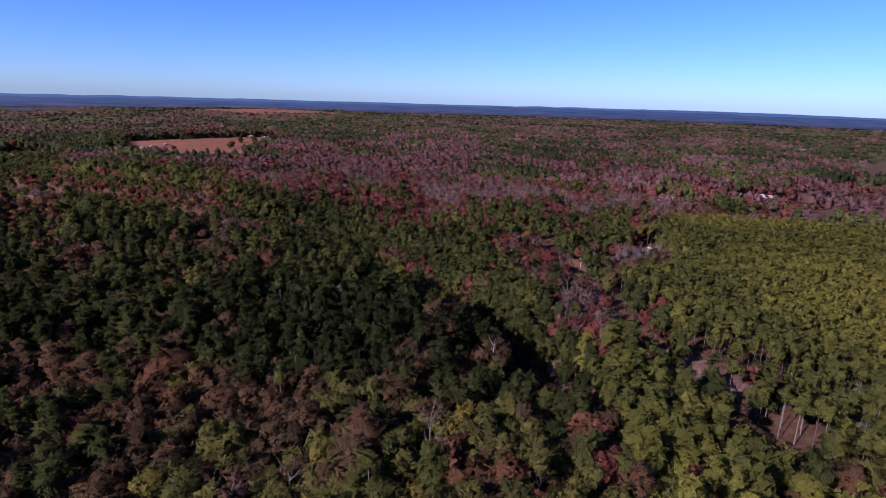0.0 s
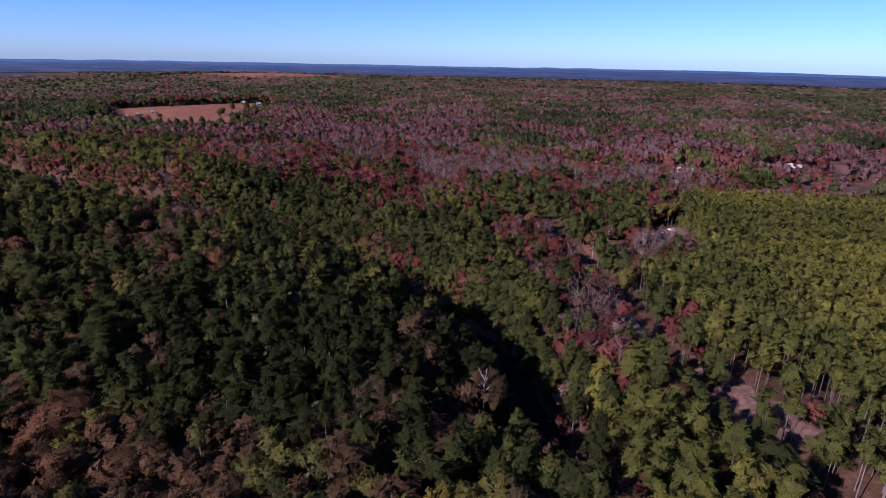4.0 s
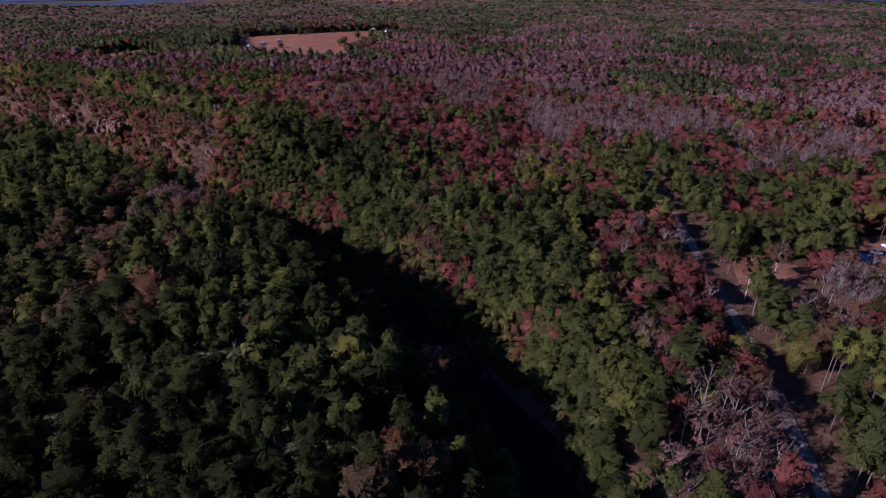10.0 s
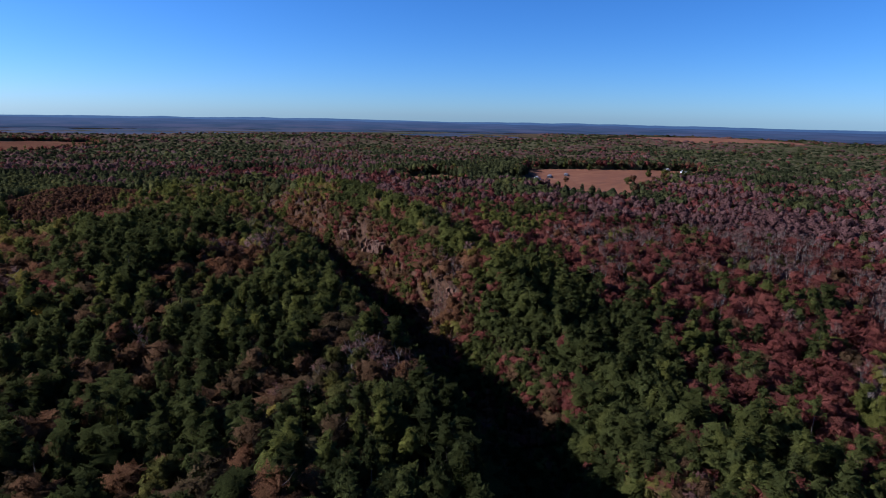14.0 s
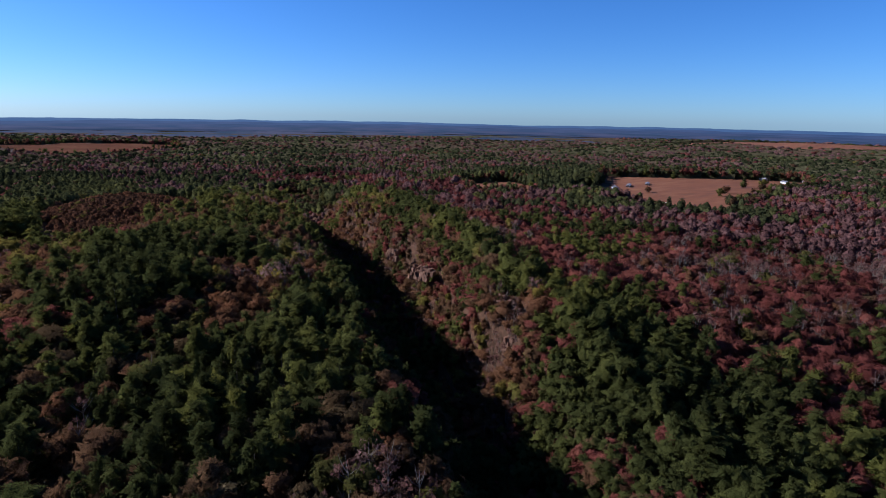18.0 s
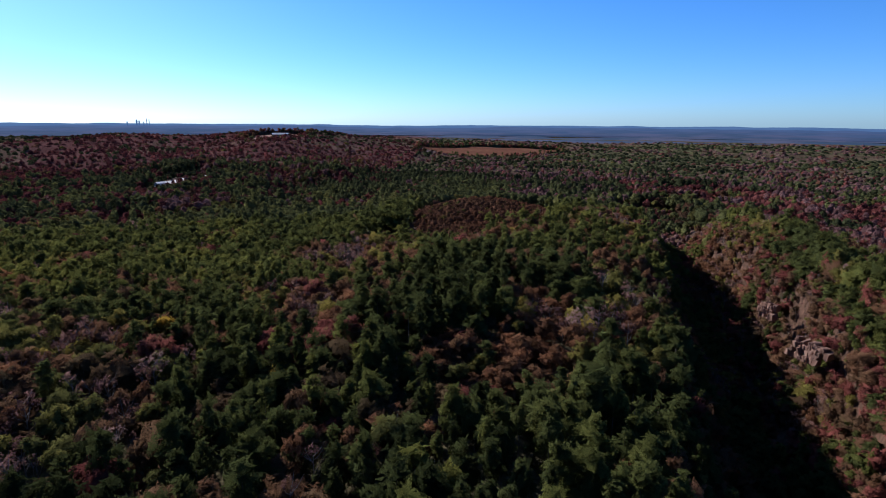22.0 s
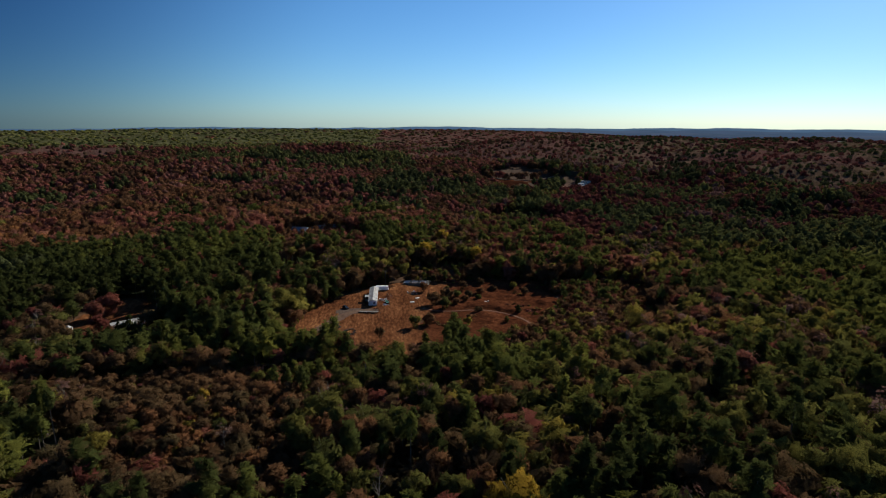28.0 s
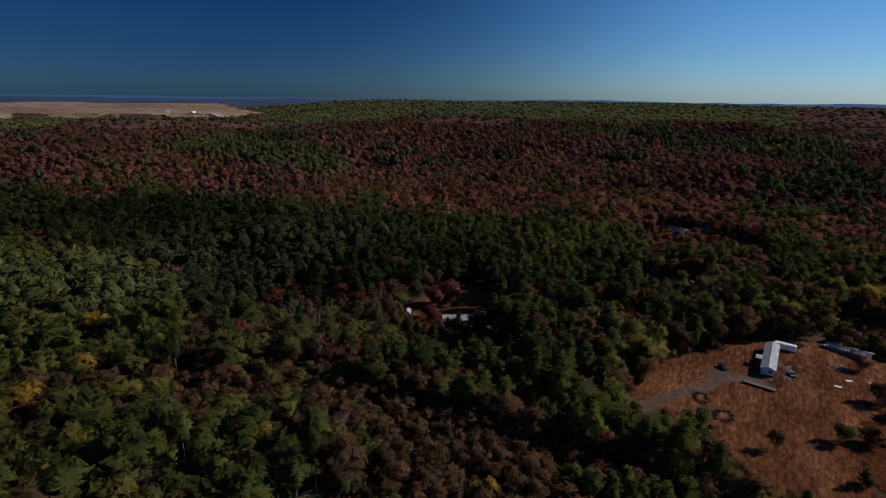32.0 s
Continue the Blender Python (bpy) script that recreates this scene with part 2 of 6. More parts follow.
M_ROCK = surface("sandstone", [(0.3, (0.105, 0.056, 0.037)), (0.5, (0.19, 0.105, 0.068)), (0.72, (0.31, 0.19, 0.13))], 0.6, 0.92, bump=0.8, stretch=(1, 1, 0.35), spec=0.1)
M_WHITE = surface("white_siding", [(0.2, (0.55, 0.54, 0.51)), (0.55, (0.76, 0.76, 0.74)), (0.8, (0.82, 0.82, 0.80))], 1.0, 0.55, bump=0.05)
M_ROOF = surface("old_metal_roof", [(0.32, (0.20, 0.115, 0.075)), (0.46, (0.34, 0.315, 0.29)), (0.7, (0.46, 0.445, 0.425))], 0.7, 0.6, 0.1, bump=0.1, stretch=(1, 0.4, 1))
M_GREYROOF = surface("grey_shingles", [(0.3, (0.09, 0.09, 0.10)), (0.7, (0.20, 0.20, 0.215))], 2.0, 0.85)
M_DARKWOOD = surface("weathered_boards", [(0.3, (0.06, 0.05, 0.04)), (0.7, (0.17, 0.14, 0.115))], 2.0, 0.9, stretch=(1, 1, 0.2))
M_BLACK = surface("rubber", [(0.3, (0.015, 0.015, 0.015)), (0.7, (0.03, 0.03, 0.03))], 3.0, 0.8)
M_CARPAINT = surface("dark_car_paint", [(0.3, (0.012, 0.013, 0.016)), (0.7, (0.02, 0.021, 0.025))], 1.0, 0.3, 0.3, bump=0)
M_STEEL = surface("galvanised_steel", [(0.3, (0.35, 0.36, 0.37)), (0.7, (0.55, 0.56, 0.57))], 2.0, 0.4, 0.8, bump=0.05)
M_ASH = surface("burnt_ground", [(0.3, (0.02, 0.018, 0.016)), (0.7, (0.075, 0.065, 0.06))], 2.0, 0.95, bump=0.5, spec=0.1)
M_BURN = surface("scorched_grass", [(0.3, (0.012, 0.008, 0.006)), (0.7, (0.060, 0.030, 0.018))], 1.2, 0.95, bump=0.6, spec=0.05)
M_TARP = surface("faded_green_paint", [(0.3, (0.06, 0.17, 0.10)), (0.7, (0.12, 0.28, 0.17))], 1.5, 0.5)
M_BLUEROOF = surface("blue_metal_roof", [(0.3, (0.10, 0.15, 0.22)), (0.7, (0.17, 0.23, 0.32))], 1.0, 0.45, 0.1, bump=0.05, stretch=(1, 0.3, 1))
M_BRICK = surface("brick_wall", [(0.3, (0.20, 0.10, 0.07)), (0.7, (0.33, 0.19, 0.14))], 3.0, 0.9)
M_CONCRETE = surface("concrete", [(0.3, (0.36, 0.34, 0.32)), (0.7, (0.52, 0.50, 0.47))], 1.0, 0.9)


def glass():
    m, nodes, links, b = shader("window_glass")
    b.inputs["Base Color"].default_value = (0.03, 0.04, 0.05, 1)
    b.inputs["Roughness"].default_value = 0.08
    return m


def pond():
    m, nodes, links, b = shader("pit_water")
    tex, bm = nodes.new("ShaderNodeTexNoise"), nodes.new("ShaderNodeBump")
    tex.inputs["Scale"].default_value = 0.8
    bm.inputs["Strength"].default_value = 0.05
    links.new(tex.outputs["Fac"], bm.inputs["Height"])
    links.new(bm.outputs[0], b.inputs["Normal"])
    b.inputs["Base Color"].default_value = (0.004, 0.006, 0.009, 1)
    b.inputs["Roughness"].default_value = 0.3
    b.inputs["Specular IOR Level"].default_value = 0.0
    return m


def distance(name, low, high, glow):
    """Far hills whose glowing colour carries the haze of miles of air."""
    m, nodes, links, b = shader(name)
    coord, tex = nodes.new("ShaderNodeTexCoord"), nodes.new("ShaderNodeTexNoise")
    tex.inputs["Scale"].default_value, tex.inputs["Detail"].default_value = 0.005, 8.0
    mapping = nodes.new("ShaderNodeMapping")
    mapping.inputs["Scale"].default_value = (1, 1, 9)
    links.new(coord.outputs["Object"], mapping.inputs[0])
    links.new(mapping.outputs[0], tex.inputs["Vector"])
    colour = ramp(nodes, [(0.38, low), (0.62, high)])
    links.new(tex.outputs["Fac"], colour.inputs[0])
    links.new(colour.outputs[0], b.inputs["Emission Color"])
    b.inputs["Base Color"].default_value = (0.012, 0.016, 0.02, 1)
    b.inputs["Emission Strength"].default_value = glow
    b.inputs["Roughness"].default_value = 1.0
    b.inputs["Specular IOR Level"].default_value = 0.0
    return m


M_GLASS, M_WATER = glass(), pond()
M_FAR_HAZE = [distance("hazed_far_hills", lo, hi, 0.9) for lo, hi in (((0.022, 0.036, 0.060), (0.052, 0.052, 0.080)), ((0.024, 0.040, 0.072), (0.047, 0.053, 0.092)), ((0.027, 0.046, 0.088), (0.043, 0.057, 0.104)), ((0.032, 0.055, 0.108), (0.043, 0.064, 0.122)))]
M_FARTHER_HAZE = distance("hazed_farthest_hills", (0.042, 0.082, 0.155), (0.052, 0.094, 0.17), 0.95)

# ---- plan of the land ----
PIT = np.array([(39, 164), (36, 190), (30, 225), (14, 262), (-30, 302), (-90, 338), (-150, 358), (-210, 377), (-300, 408), (-420, 446), (-560, 476), (-720, 505)], float)
CREEK_ROAD = np.array([(112, 130), (97, 178), (88, 225), (87, 270), (82, 320), (72, 387), (64, 440), (40, 520)], float)
HOME = (-152.5, -114.0)
DRIVE = np.array([(-98, -22), (-108, -36), (-121, -60), (-131, -78), (-139, -90), (-146, -94), (-153, -94)], float)
LOOP = np.array([(-180, -96), (-188, -88), (-197, -86), (-212, -88), (-224, -85), (-237, -73), (-242, -60), (-240, -50)], float)
CLEARING = [(-104, -28), (-115, -93), (-134, -126), (-161, -149), (-192, -152), (-205, -148), (-196, -112), (-184, -85), (-178, -60), (-190, -25), (-160, -19), (-128, -22)]
BRUSH = [(-205, -148), (-240, -150), (-268, -138), (-270, -95), (-240, -50), (-190, -25), (-178, -60), (-184, -85), (-196, -112)]
BIG_FIELD = [(-560, 935), (-590, 985), (-680, 1125), (-600, 1225), (-509, 1335), (-450, 1385), (-385, 1262), (-372, 1149), (-364, 1030), (-340, 885), (-421, 872), (-492, 912)]
LITTLE_FIELD = [(-850, 560), (-830, 660), (-790, 650), (-765, 590), (-800, 545)]
FAR_PASTURE = [(-772, 822), (-720, 900), (-640, 880), (-560, 800), (-640, 770), (-700, 800)]
ROAD_BANK = [(84, 352), (88, 378), (112, 380), (110, 345), (100, 330), (92, 335)]
PINE_BANK = [(98, 226), (103, 219), (111, 204), (121, 194), (125, 184), (113, 178), (104, 191), (99, 210)]
CAMP = [(128, 390), (140, 415), (165, 420), (160, 398), (140, 385)]
YARD = [(14, -66), (16, -100), (4, -134), (-14, -128), (-30, -96), (-60, -106), (-52, -92), (-28, -72), (-8, -66)]
QUARRY = [(-845, -125), (-838, -98), (-870, -85), (-905, -62), (-918, -72), (-880, -112)]
HILL_FIELD = [(-1700, 200), (-1750, 480), (-1950, 660), (-2250, 700), (-2350, 400), (-2050, 200)]
BARN_FIELD = [(-1560, -150), (-1560, -260), (-1720, -260), (-1740, -120), (-1620, -110)]
LANDFILL = [(1580, -1380), (1750, -1000), (2000, -700), (2150, -350), (2600, -400), (2700, -1100), (2200, -1700)]
FAR_BROWN = [(-1500, 2700), (-1320, 3020), (-720, 3120), (-540, 2760), (-900, 2520)]
BARE_ONE = [(-448, -640), (-440, -662), (-470, -722), (-510, -716), (-482, -668), (-466, -640)]
BARE_TWO = [(-598, -410), (-640, -428), (-690, -392), (-705, -352), (-680, -340), (-662, -372), (-628, -396), (-600, -396)]
BARE_THREE = [(-420, -285), (-440, -295), (-445, -310), (-420, -305)]
DAM = [(-352, -704), (-462, -698), (-466, -732), (-350, -738)]
HILLTOP_LOT = [(-1225, -1050), (-1262, -1012), (-1300, -1045), (-1265, -1090)]
POND = [(-352, -744), (-462, -738), (-470, -800), (-420, -850), (-360, -820)]
BROWN_ONE = [(-165, 12), (-139, -5), (-98, 0), (-53, 3), (-30, 22), (-58, 40), (-62, 70), (-100, 92), (-140, 95), (-127, 62), (-151, 38)]
BROWN_TWO = [(38, 62), (26, 43), (9, 19), (-12, 10), (-44, 5), (-47, 33), (-14, 50), (10, 64)]
BROWN_THREE = [(-190, 100), (-172, 150), (-140, 182), (-108, 168), (-45, 163), (-20, 140), (-35, 115), (-42, 96), (-110, 90)]
GREEN_NEAR = [(4, 100), (1, 70), (-16, 58), (-40, 42), (-60, 58), (-62, 85), (-11, 112)]
GREEN_SIDE = [(-105, 14), (-137, 1), (-174, 2), (-240, -3), (-335, -23), (-413, -16), (-333, 66), (-222, 97), (-162, 77), (-178, 33), (-150, 42)]
DARK_PINES = [(425, -61), (301, -175), (165, -215), (80, -238), (10, -160), (-20, -125), (20, -112), (61, -84), (79, -27), (55, 14), (153, -50), (211, -32), (344, -29)]
OLIVE_WOODS = [(420, -10), (290, -5), (196, -22), (110, -18), (55, 18), (25, 40), (36, 62), (36, 92), (120, 110), (420, 110)]
ORANGE_SIDE = [(-300, -130), (-345, -50), (-300, 20), (-245, 92), (-225, 30), (-250, -60)]
ORANGE_WEST = [(-207, -175), (-243, -357), (-355, -240), (-451, -167), (-305, -70), (-282, -85), (-270, -150), (-225, -160)]
BERM = [(-22, 428), (22, 347), (34, 280), (40, 214), (40, 150), (52, 90), (92, 100), (80, 160), (68, 195), (58, 215), (50, 240), (46, 268), (30, 340), (5, 428)]
RED_STRIP = [(47, 262), (67, 270), (80, 262), (80, 215), (72, 198), (58, 200), (51, 229)]
RED_UPPER = [(23, 400), (45, 392), (74, 360), (74, 300), (58, 278), (46, 277), (28, 331)]
ROAD_PINES = [(98, 262), (104, 205), (104, 180), (118, 130), (135, 70), (330, 60), (330, 120), (160, 150), (128, 190), (122, 222)]
BARE_GROVE = [(97, 360), (146, 358), (130, 309), (92, 304)]
WEST_PINES = [(-330, -65), (-413, -220), (-648, -258), (-600, -30), (-760, 55), (-945, 75), (-900, 240), (-760, 400), (-550, 420), (-455, 240), (-400, 60)]
PLANTATION = [(97, 300), (132, 308), (148, 358), (150, 415), (190, 462), (349, 440), (470, 300), (330, 110), (160, 150), (128, 190), (122, 222), (104, 262)]
BROWN_HILL = [(-560, 247), (-670, 300), (-645, 372), (-555, 380), (-475, 345), (-440, 300), (-462, 258)]
OPEN = [BROWN_HILL, CLEARING, BRUSH, BIG_FIELD, LITTLE_FIELD, FAR_PASTURE, ROAD_BANK, PINE_BANK, CAMP, YARD, QUARRY, HILL_FIELD, BARN_FIELD, LANDFILL, FAR_BROWN, BARE_ONE, BARE_TWO, BARE_THREE, DAM, HILLTOP_LOT, POND]


def within(poly, x, y):
    hit = np.zeros(np.shape(x), bool)
    p = np.array(poly, float)
    for (ax, ay), (bx, by) in zip(p, np.roll(p, -1, 0)):
        if ay != by:
            hit ^= ((ay > y) != (by > y)) & (x < (bx - ax) * (y - ay) / (by - ay) + ax)
    return hit


def along(line, x, y):
    """Distance to a line of points, with its sign (positive to its right), and the length along it."""
    best, side, far, gone = np.full(np.shape(x), 1e9), np.ones(np.shape(x)), np.zeros(np.shape(x)), 0.0
    for (ax, ay), (bx, by) in zip(line[:-1], line[1:]):
        ux, uy = bx - ax, by - ay
        size = math.hypot(ux, uy)
        k = np.clip(((x - ax) * ux + (y - ay) * uy) / size**2, 0, 1)
        d = np.hypot(x - ax - k * ux, y - ay - k * uy)
        near = d < best
        best = np.where(near, d, best)
        side = np.where(near, np.sign(uy * (x - ax) - ux * (y - ay)), side)
        far = np.where(near, gone + k * size, far)
        gone += size
    return best, side, far


LATTICE = np.random.RandomState(5).rand(256, 256)


def wave(x, y, size, shift=0):
    """Smooth noise from 0 to 1 with features of that size in metres."""
    u, v = np.asarray(x) / size + 37.3 + shift * 13.7, np.asarray(y) / size + 11.9 + shift * 7.1
    i, j = np.floor(u).astype(int), np.floor(v).astype(int)
    f, g = u - i, v - j
    f, g = f * f * (3 - 2 * f), g * g * (3 - 2 * g)
    n = lambda a, b: LATTICE[a % 256, b % 256]  # noqa: E731
    return (n(i, j) * (1 - f) + n(i + 1, j) * f) * (1 - g) + (n(i, j + 1) * (1 - f) + n(i + 1, j + 1) * f) * g


def step(a, b, v):
    k = np.clip((v - a) / (b - a), 0, 1)
    return k * k * (3 - 2 * k)


def hill(x, y, cx, cy, rx, ry, turn, high):
    c, s = math.cos(radians(turn)), math.sin(radians(turn))
    u, v = (x - cx) * c + (y - cy) * s, -(x - cx) * s + (y - cy) * c
    return high * np.exp(-((u / rx) ** 2) - (v / ry) ** 2)


MID = (-80.0, 160.0)


def bearing(x, y):
    """Degrees to the left from north (y), and the distance, from the middle of the walk."""
    return np.degrees(np.arctan2(-(x - MID[0]), y - MID[1])) % 360, np.hypot(x - MID[0], y - MID[1])


def pit(x, y):
    """Distance from the pit's line, the side, and the way along it."""
    d, side, run = along(PIT, x, y)
    return d, side, run - 26.0


VALLEY = np.array([(-300, -350), (-330, -450), (-365, -560), (-402, -700)], float)
DAM_LINE = np.array([(-345, -728), (-470, -722)], float)


def land(x, y):
    x, y = np.asarray(x, float), np.asarray(y, float)
    yaw, far = bearing(x, y)
    z = -24.0 + 5 * (wave(x, y, 160) - 0.5) + 2 * (wave(x, y, 45, 1) - 0.5) + 0.4 * (wave(x, y, 9, 2) - 0.5)
    # rolling high ground to the south and west
    south = step(142, 168, yaw) * (1 - step(240, 262, yaw))
    z = z + south * 38 * step(400, 1050, far + 260 * (wave(x, y, 330, 3) - 0.5)) * (0.8 + 0.4 * wave(x, y, 420, 4)) * (1 - 0.45 * step(1150, 1700, far) - 0.45 * step(216, 232, yaw) * step(1000, 1500, far))
    west = step(82, 100, yaw) * (1 - step(140, 165, yaw))
    z = z + west * 52 * step(600, 1650, far + 350 * (wave(x, y, 300, 5) - 0.5)) * (0.8 + 0.4 * wave(x, y, 380, 6)) * (1 - 0.75 * step(1800, 2250, far))
    z = z + (south + west) * 32 * (wave(x, y, 210, 6) - 0.5) * step(420, 700, far) * (1 - step(1500, 2000, far)) + (south + west) * 21 * (wave(x, y, 105, 2) - 0.5) * step(420, 600, far) * (1 - step(1100, 1500, far))
    z = z + hill(x, y, -680, -1180, 330, 300, 20, 34) + hill(x, y, -430, 270, 230, 110, -18, 20)
    z = z + hill(x, y, -255, 150, 110, 90, 0, 9) + hill(x, y, 60, 40, 140, 45, 10, 6)
    z = z + hill(x, y, 662, -2122, 900, 500, 18, 8) + hill(x, y, -885, -92, 75, 55, 30, 17) + hill(x, y, -575, 312, 115, 80, -15, 22)
    z = z - hill(x, y, 150, -60, 260, 40, -12, 9)
    # the wooded ridge south of the pit and the rise west of the clearing
    z = z + hill(x, y, -300, 286, 165, 52, -18, 18) + hill(x, y, -85, 243, 62, 42, -22, 8) + hill(x, y, -250, 85, 270, 105, 0, 8)
    # the old strip pit: spoil ridge on one side, highwall on the other
    d, side, run = pit(x, y)
    d = d + 6 * (wave(x, y, 24, 8) - 0.5)
    end = 1 - step(560, 820, run)
    ridge = (8 + 13 * step(40, 260, run)) * step(13, 40, d) * np.exp(-((np.maximum(d - 46, 0) / 45) ** 2)) * (side < 0)
    wall = (2 + 32 * step(205, 365, run)) * np.exp(-np.maximum(d - 30, 0) / 150) * (side > 0) * step(17, 31, d)
    cut = 13 * (1 - step(8, 24, d)) * step(0, 26, run + 26)
    z = z + end * (ridge + wall - cut)
    # the creek road keeps to its own shallow valley
    d, side, run = along(CREEK_ROAD, x, y)
    z = z * step(6, 26, d) + (1 - step(6, 26, d)) * -25.0
    # the homestead is nearly level
    k = 1 - step(70, 120, np.hypot(x - HOME[0] + 20, y - HOME[1] - 20))
    z = z * (1 - k) + k * (-25.0 + 0.25 * (wave(x, y, 14, 2) - 0.5))
    k = 1 - step(30, 60, np.hypot(x + 20, y + 88))
    z = z * (1 - k) + k * -25.0
    k = 1 - step(250, 420, np.hypot(x + 490, y - 1110))
    z = z * (1 - k) + k * (-17.0 + 2 * (wave(x, y, 120, 2) - 0.5))
    # a hollow runs south to an earth dam
    k = 1 - step(30, 125, along(VALLEY, x, y)[0])
    z = z * (1 - k) + k * -26.0
    z = z + 13 * (1 - step(4, 30, along(DAM_LINE, x, y)[0]))
    z = z + hill(x, y, -655, -392, 75, 38, 35, 13) + hill(x, y, -1265, -1065, 170, 130, 40, 14)
    # far country
    z = z + 16 * (wave(x, y, 420, 9) - 0.5) * step(900, 1600, far) * ((yaw < 88) | (yaw > 262))
    k = step(2700, 3300, far)
    z = z * (1 - k) - k * 20 + hill(x, y, -1000, 2880, 520, 300, 0, 28)
    z = z + south * (1 - step(218, 232, yaw)) * 40 * step(1600, 3000, far)
    # the landfill plateau climbs away to the south-east
    k = within(LANDFILL, x, y) | (np.hypot(x - 2150, y + 1000) < 300)
    return np.where(k, 4 + 0.032 * (far - 2300), z)


def sheet(name, verts, faces, material, label, kind="structure"):
    me = bpy.data.meshes.new(name)
    me.from_pydata(verts, [], faces)
    me.materials.append(material)
    me.shade_smooth()
    return tagged(new(name, me), label, name.split("_")[-1], kind=kind)


def make_ground():
    turns, hub = 340, (-100.0, 300.0)
    rings = [3.0]
    while rings[-1] < 4900:
        rings.append(rings[-1] + max(4.0, rings[-1] * 0.024))
    a = np.linspace(0, 2 * math.pi, turns, endpoint=False)
    r = np.array(rings)[:, None]
    x, y = hub[0] + r * np.cos(a), hub[1] + r * np.sin(a)
    pts = np.stack([x.ravel(), y.ravel(), land(x, y).ravel()], 1)
    verts = [(*hub, float(land(*hub)))] + pts.tolist()
    faces = [(0, 1 + i, 1 + (i + 1) % turns) for i in range(turns)]
    for k in range(len(rings) - 1):
        b = 1 + k * turns
        faces += [(b + i, b + turns + i, b + turns + (i + 1) % turns, b + (i + 1) % turns) for i in range(turns)]
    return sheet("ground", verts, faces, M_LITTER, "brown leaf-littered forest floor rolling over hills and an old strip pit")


from mathutils.bvhtree import BVHTree

ground = make_ground()
GROUND = BVHTree.FromPolygons([v.co for v in ground.data.vertices], [p.vertices for p in ground.data.polygons])


def level(x, y):
    return GROUND.ray_cast(Vector((x, y, 500)), Vector((0, 0, -1)))[0].z


def patch(name, poly, material, label, cell, lift=0.25, rough=0.0, path=()):
    """A stretch of open ground, with a ragged edge, laid over the forest floor."""
    p = np.array(poly, float)
    (x0, y0), (x1, y1) = p.min(0) - cell, p.max(0) + cell
    xs, ys = np.arange(x0, x1, cell), np.arange(y0, y1, cell)
    gx, gy = np.meshgrid(xs, ys)
    wob = cell * 3
    inside = within(poly, gx + wob * (wave(gx, gy, cell * 4, 3) - 0.5), gy + wob * (wave(gx, gy, cell * 4, 4) - 0.5))
    index, verts, faces = {}, [], []
    kept = np.clip(sum(np.roll(inside, (a, b), (0, 1)) for a in (-3, 0, 3) for b in (-3, 0, 3)) / 4.5 - 1, 0, 1)
    if len(path):
        kept = kept * step(1.5, 5, along(path, gx, gy)[0])
    for j in range(len(ys) - 1):
        for i in range(len(xs) - 1):
            if inside[j, i]:
                quad = []
                for a, b in ((i, j), (i + 1, j), (i + 1, j + 1), (i, j + 1)):
                    if (a, b) not in index:
                        index[a, b] = len(verts)
                        swell_ = rough * kept[b, a] * float(max(0, wave(xs[a], ys[b], 13, 5) + 0.6 * wave(xs[a], ys[b], 5, 6) + 0.35 * wave(xs[a], ys[b], 2.2, 7) - 0.75)) if rough else 0.0
                        verts.append((xs[a], ys[b], level(xs[a], ys[b]) + lift + swell_))
                    quad.append(index[a, b])
                faces.append(quad)
    return sheet(name, verts, faces, material, label)


def ribbon(name, line, width, material, label, lift=0.4, close=4.0):
    verts, faces = [], []
    line = np.array(line, float)
    seg = np.hypot(*np.diff(line, axis=0).T)
    at = np.r_[0, np.cumsum(seg)]
    n = max(3, int(at[-1] / close))
    s = np.linspace(0, at[-1], n)
    cx, cy = np.interp(s, at, line[:, 0]), np.interp(s, at, line[:, 1])
    for _ in range(3):
        cx[1:-1], cy[1:-1] = (cx[:-2] + 2 * cx[1:-1] + cx[2:]) / 4, (cy[:-2] + 2 * cy[1:-1] + cy[2:]) / 4
    tx, ty = np.gradient(cx), np.gradient(cy)
    size = np.hypot(tx, ty)
    for i in range(n):
        for k in (-1, -0.33, 0.33, 1):
            w = width / 2 * k * (1 + 0.55 * (float(wave(cx[i], cy[i], 7, int(k + 3))) - 0.5)) + 0.3 * width * (float(wave(cx[i], cy[i], 16, 6)) - 0.5)
            px, py = cx[i] + ty[i] / size[i] * w, cy[i] - tx[i] / size[i] * w
            verts.append((px, py, level(px, py) + lift))
        if i:
            for k in range(3):
                b = 4 * i + k
                faces.append((b - 4, b - 3, b + 1, b))
    return sheet(name, verts, faces, material, label)


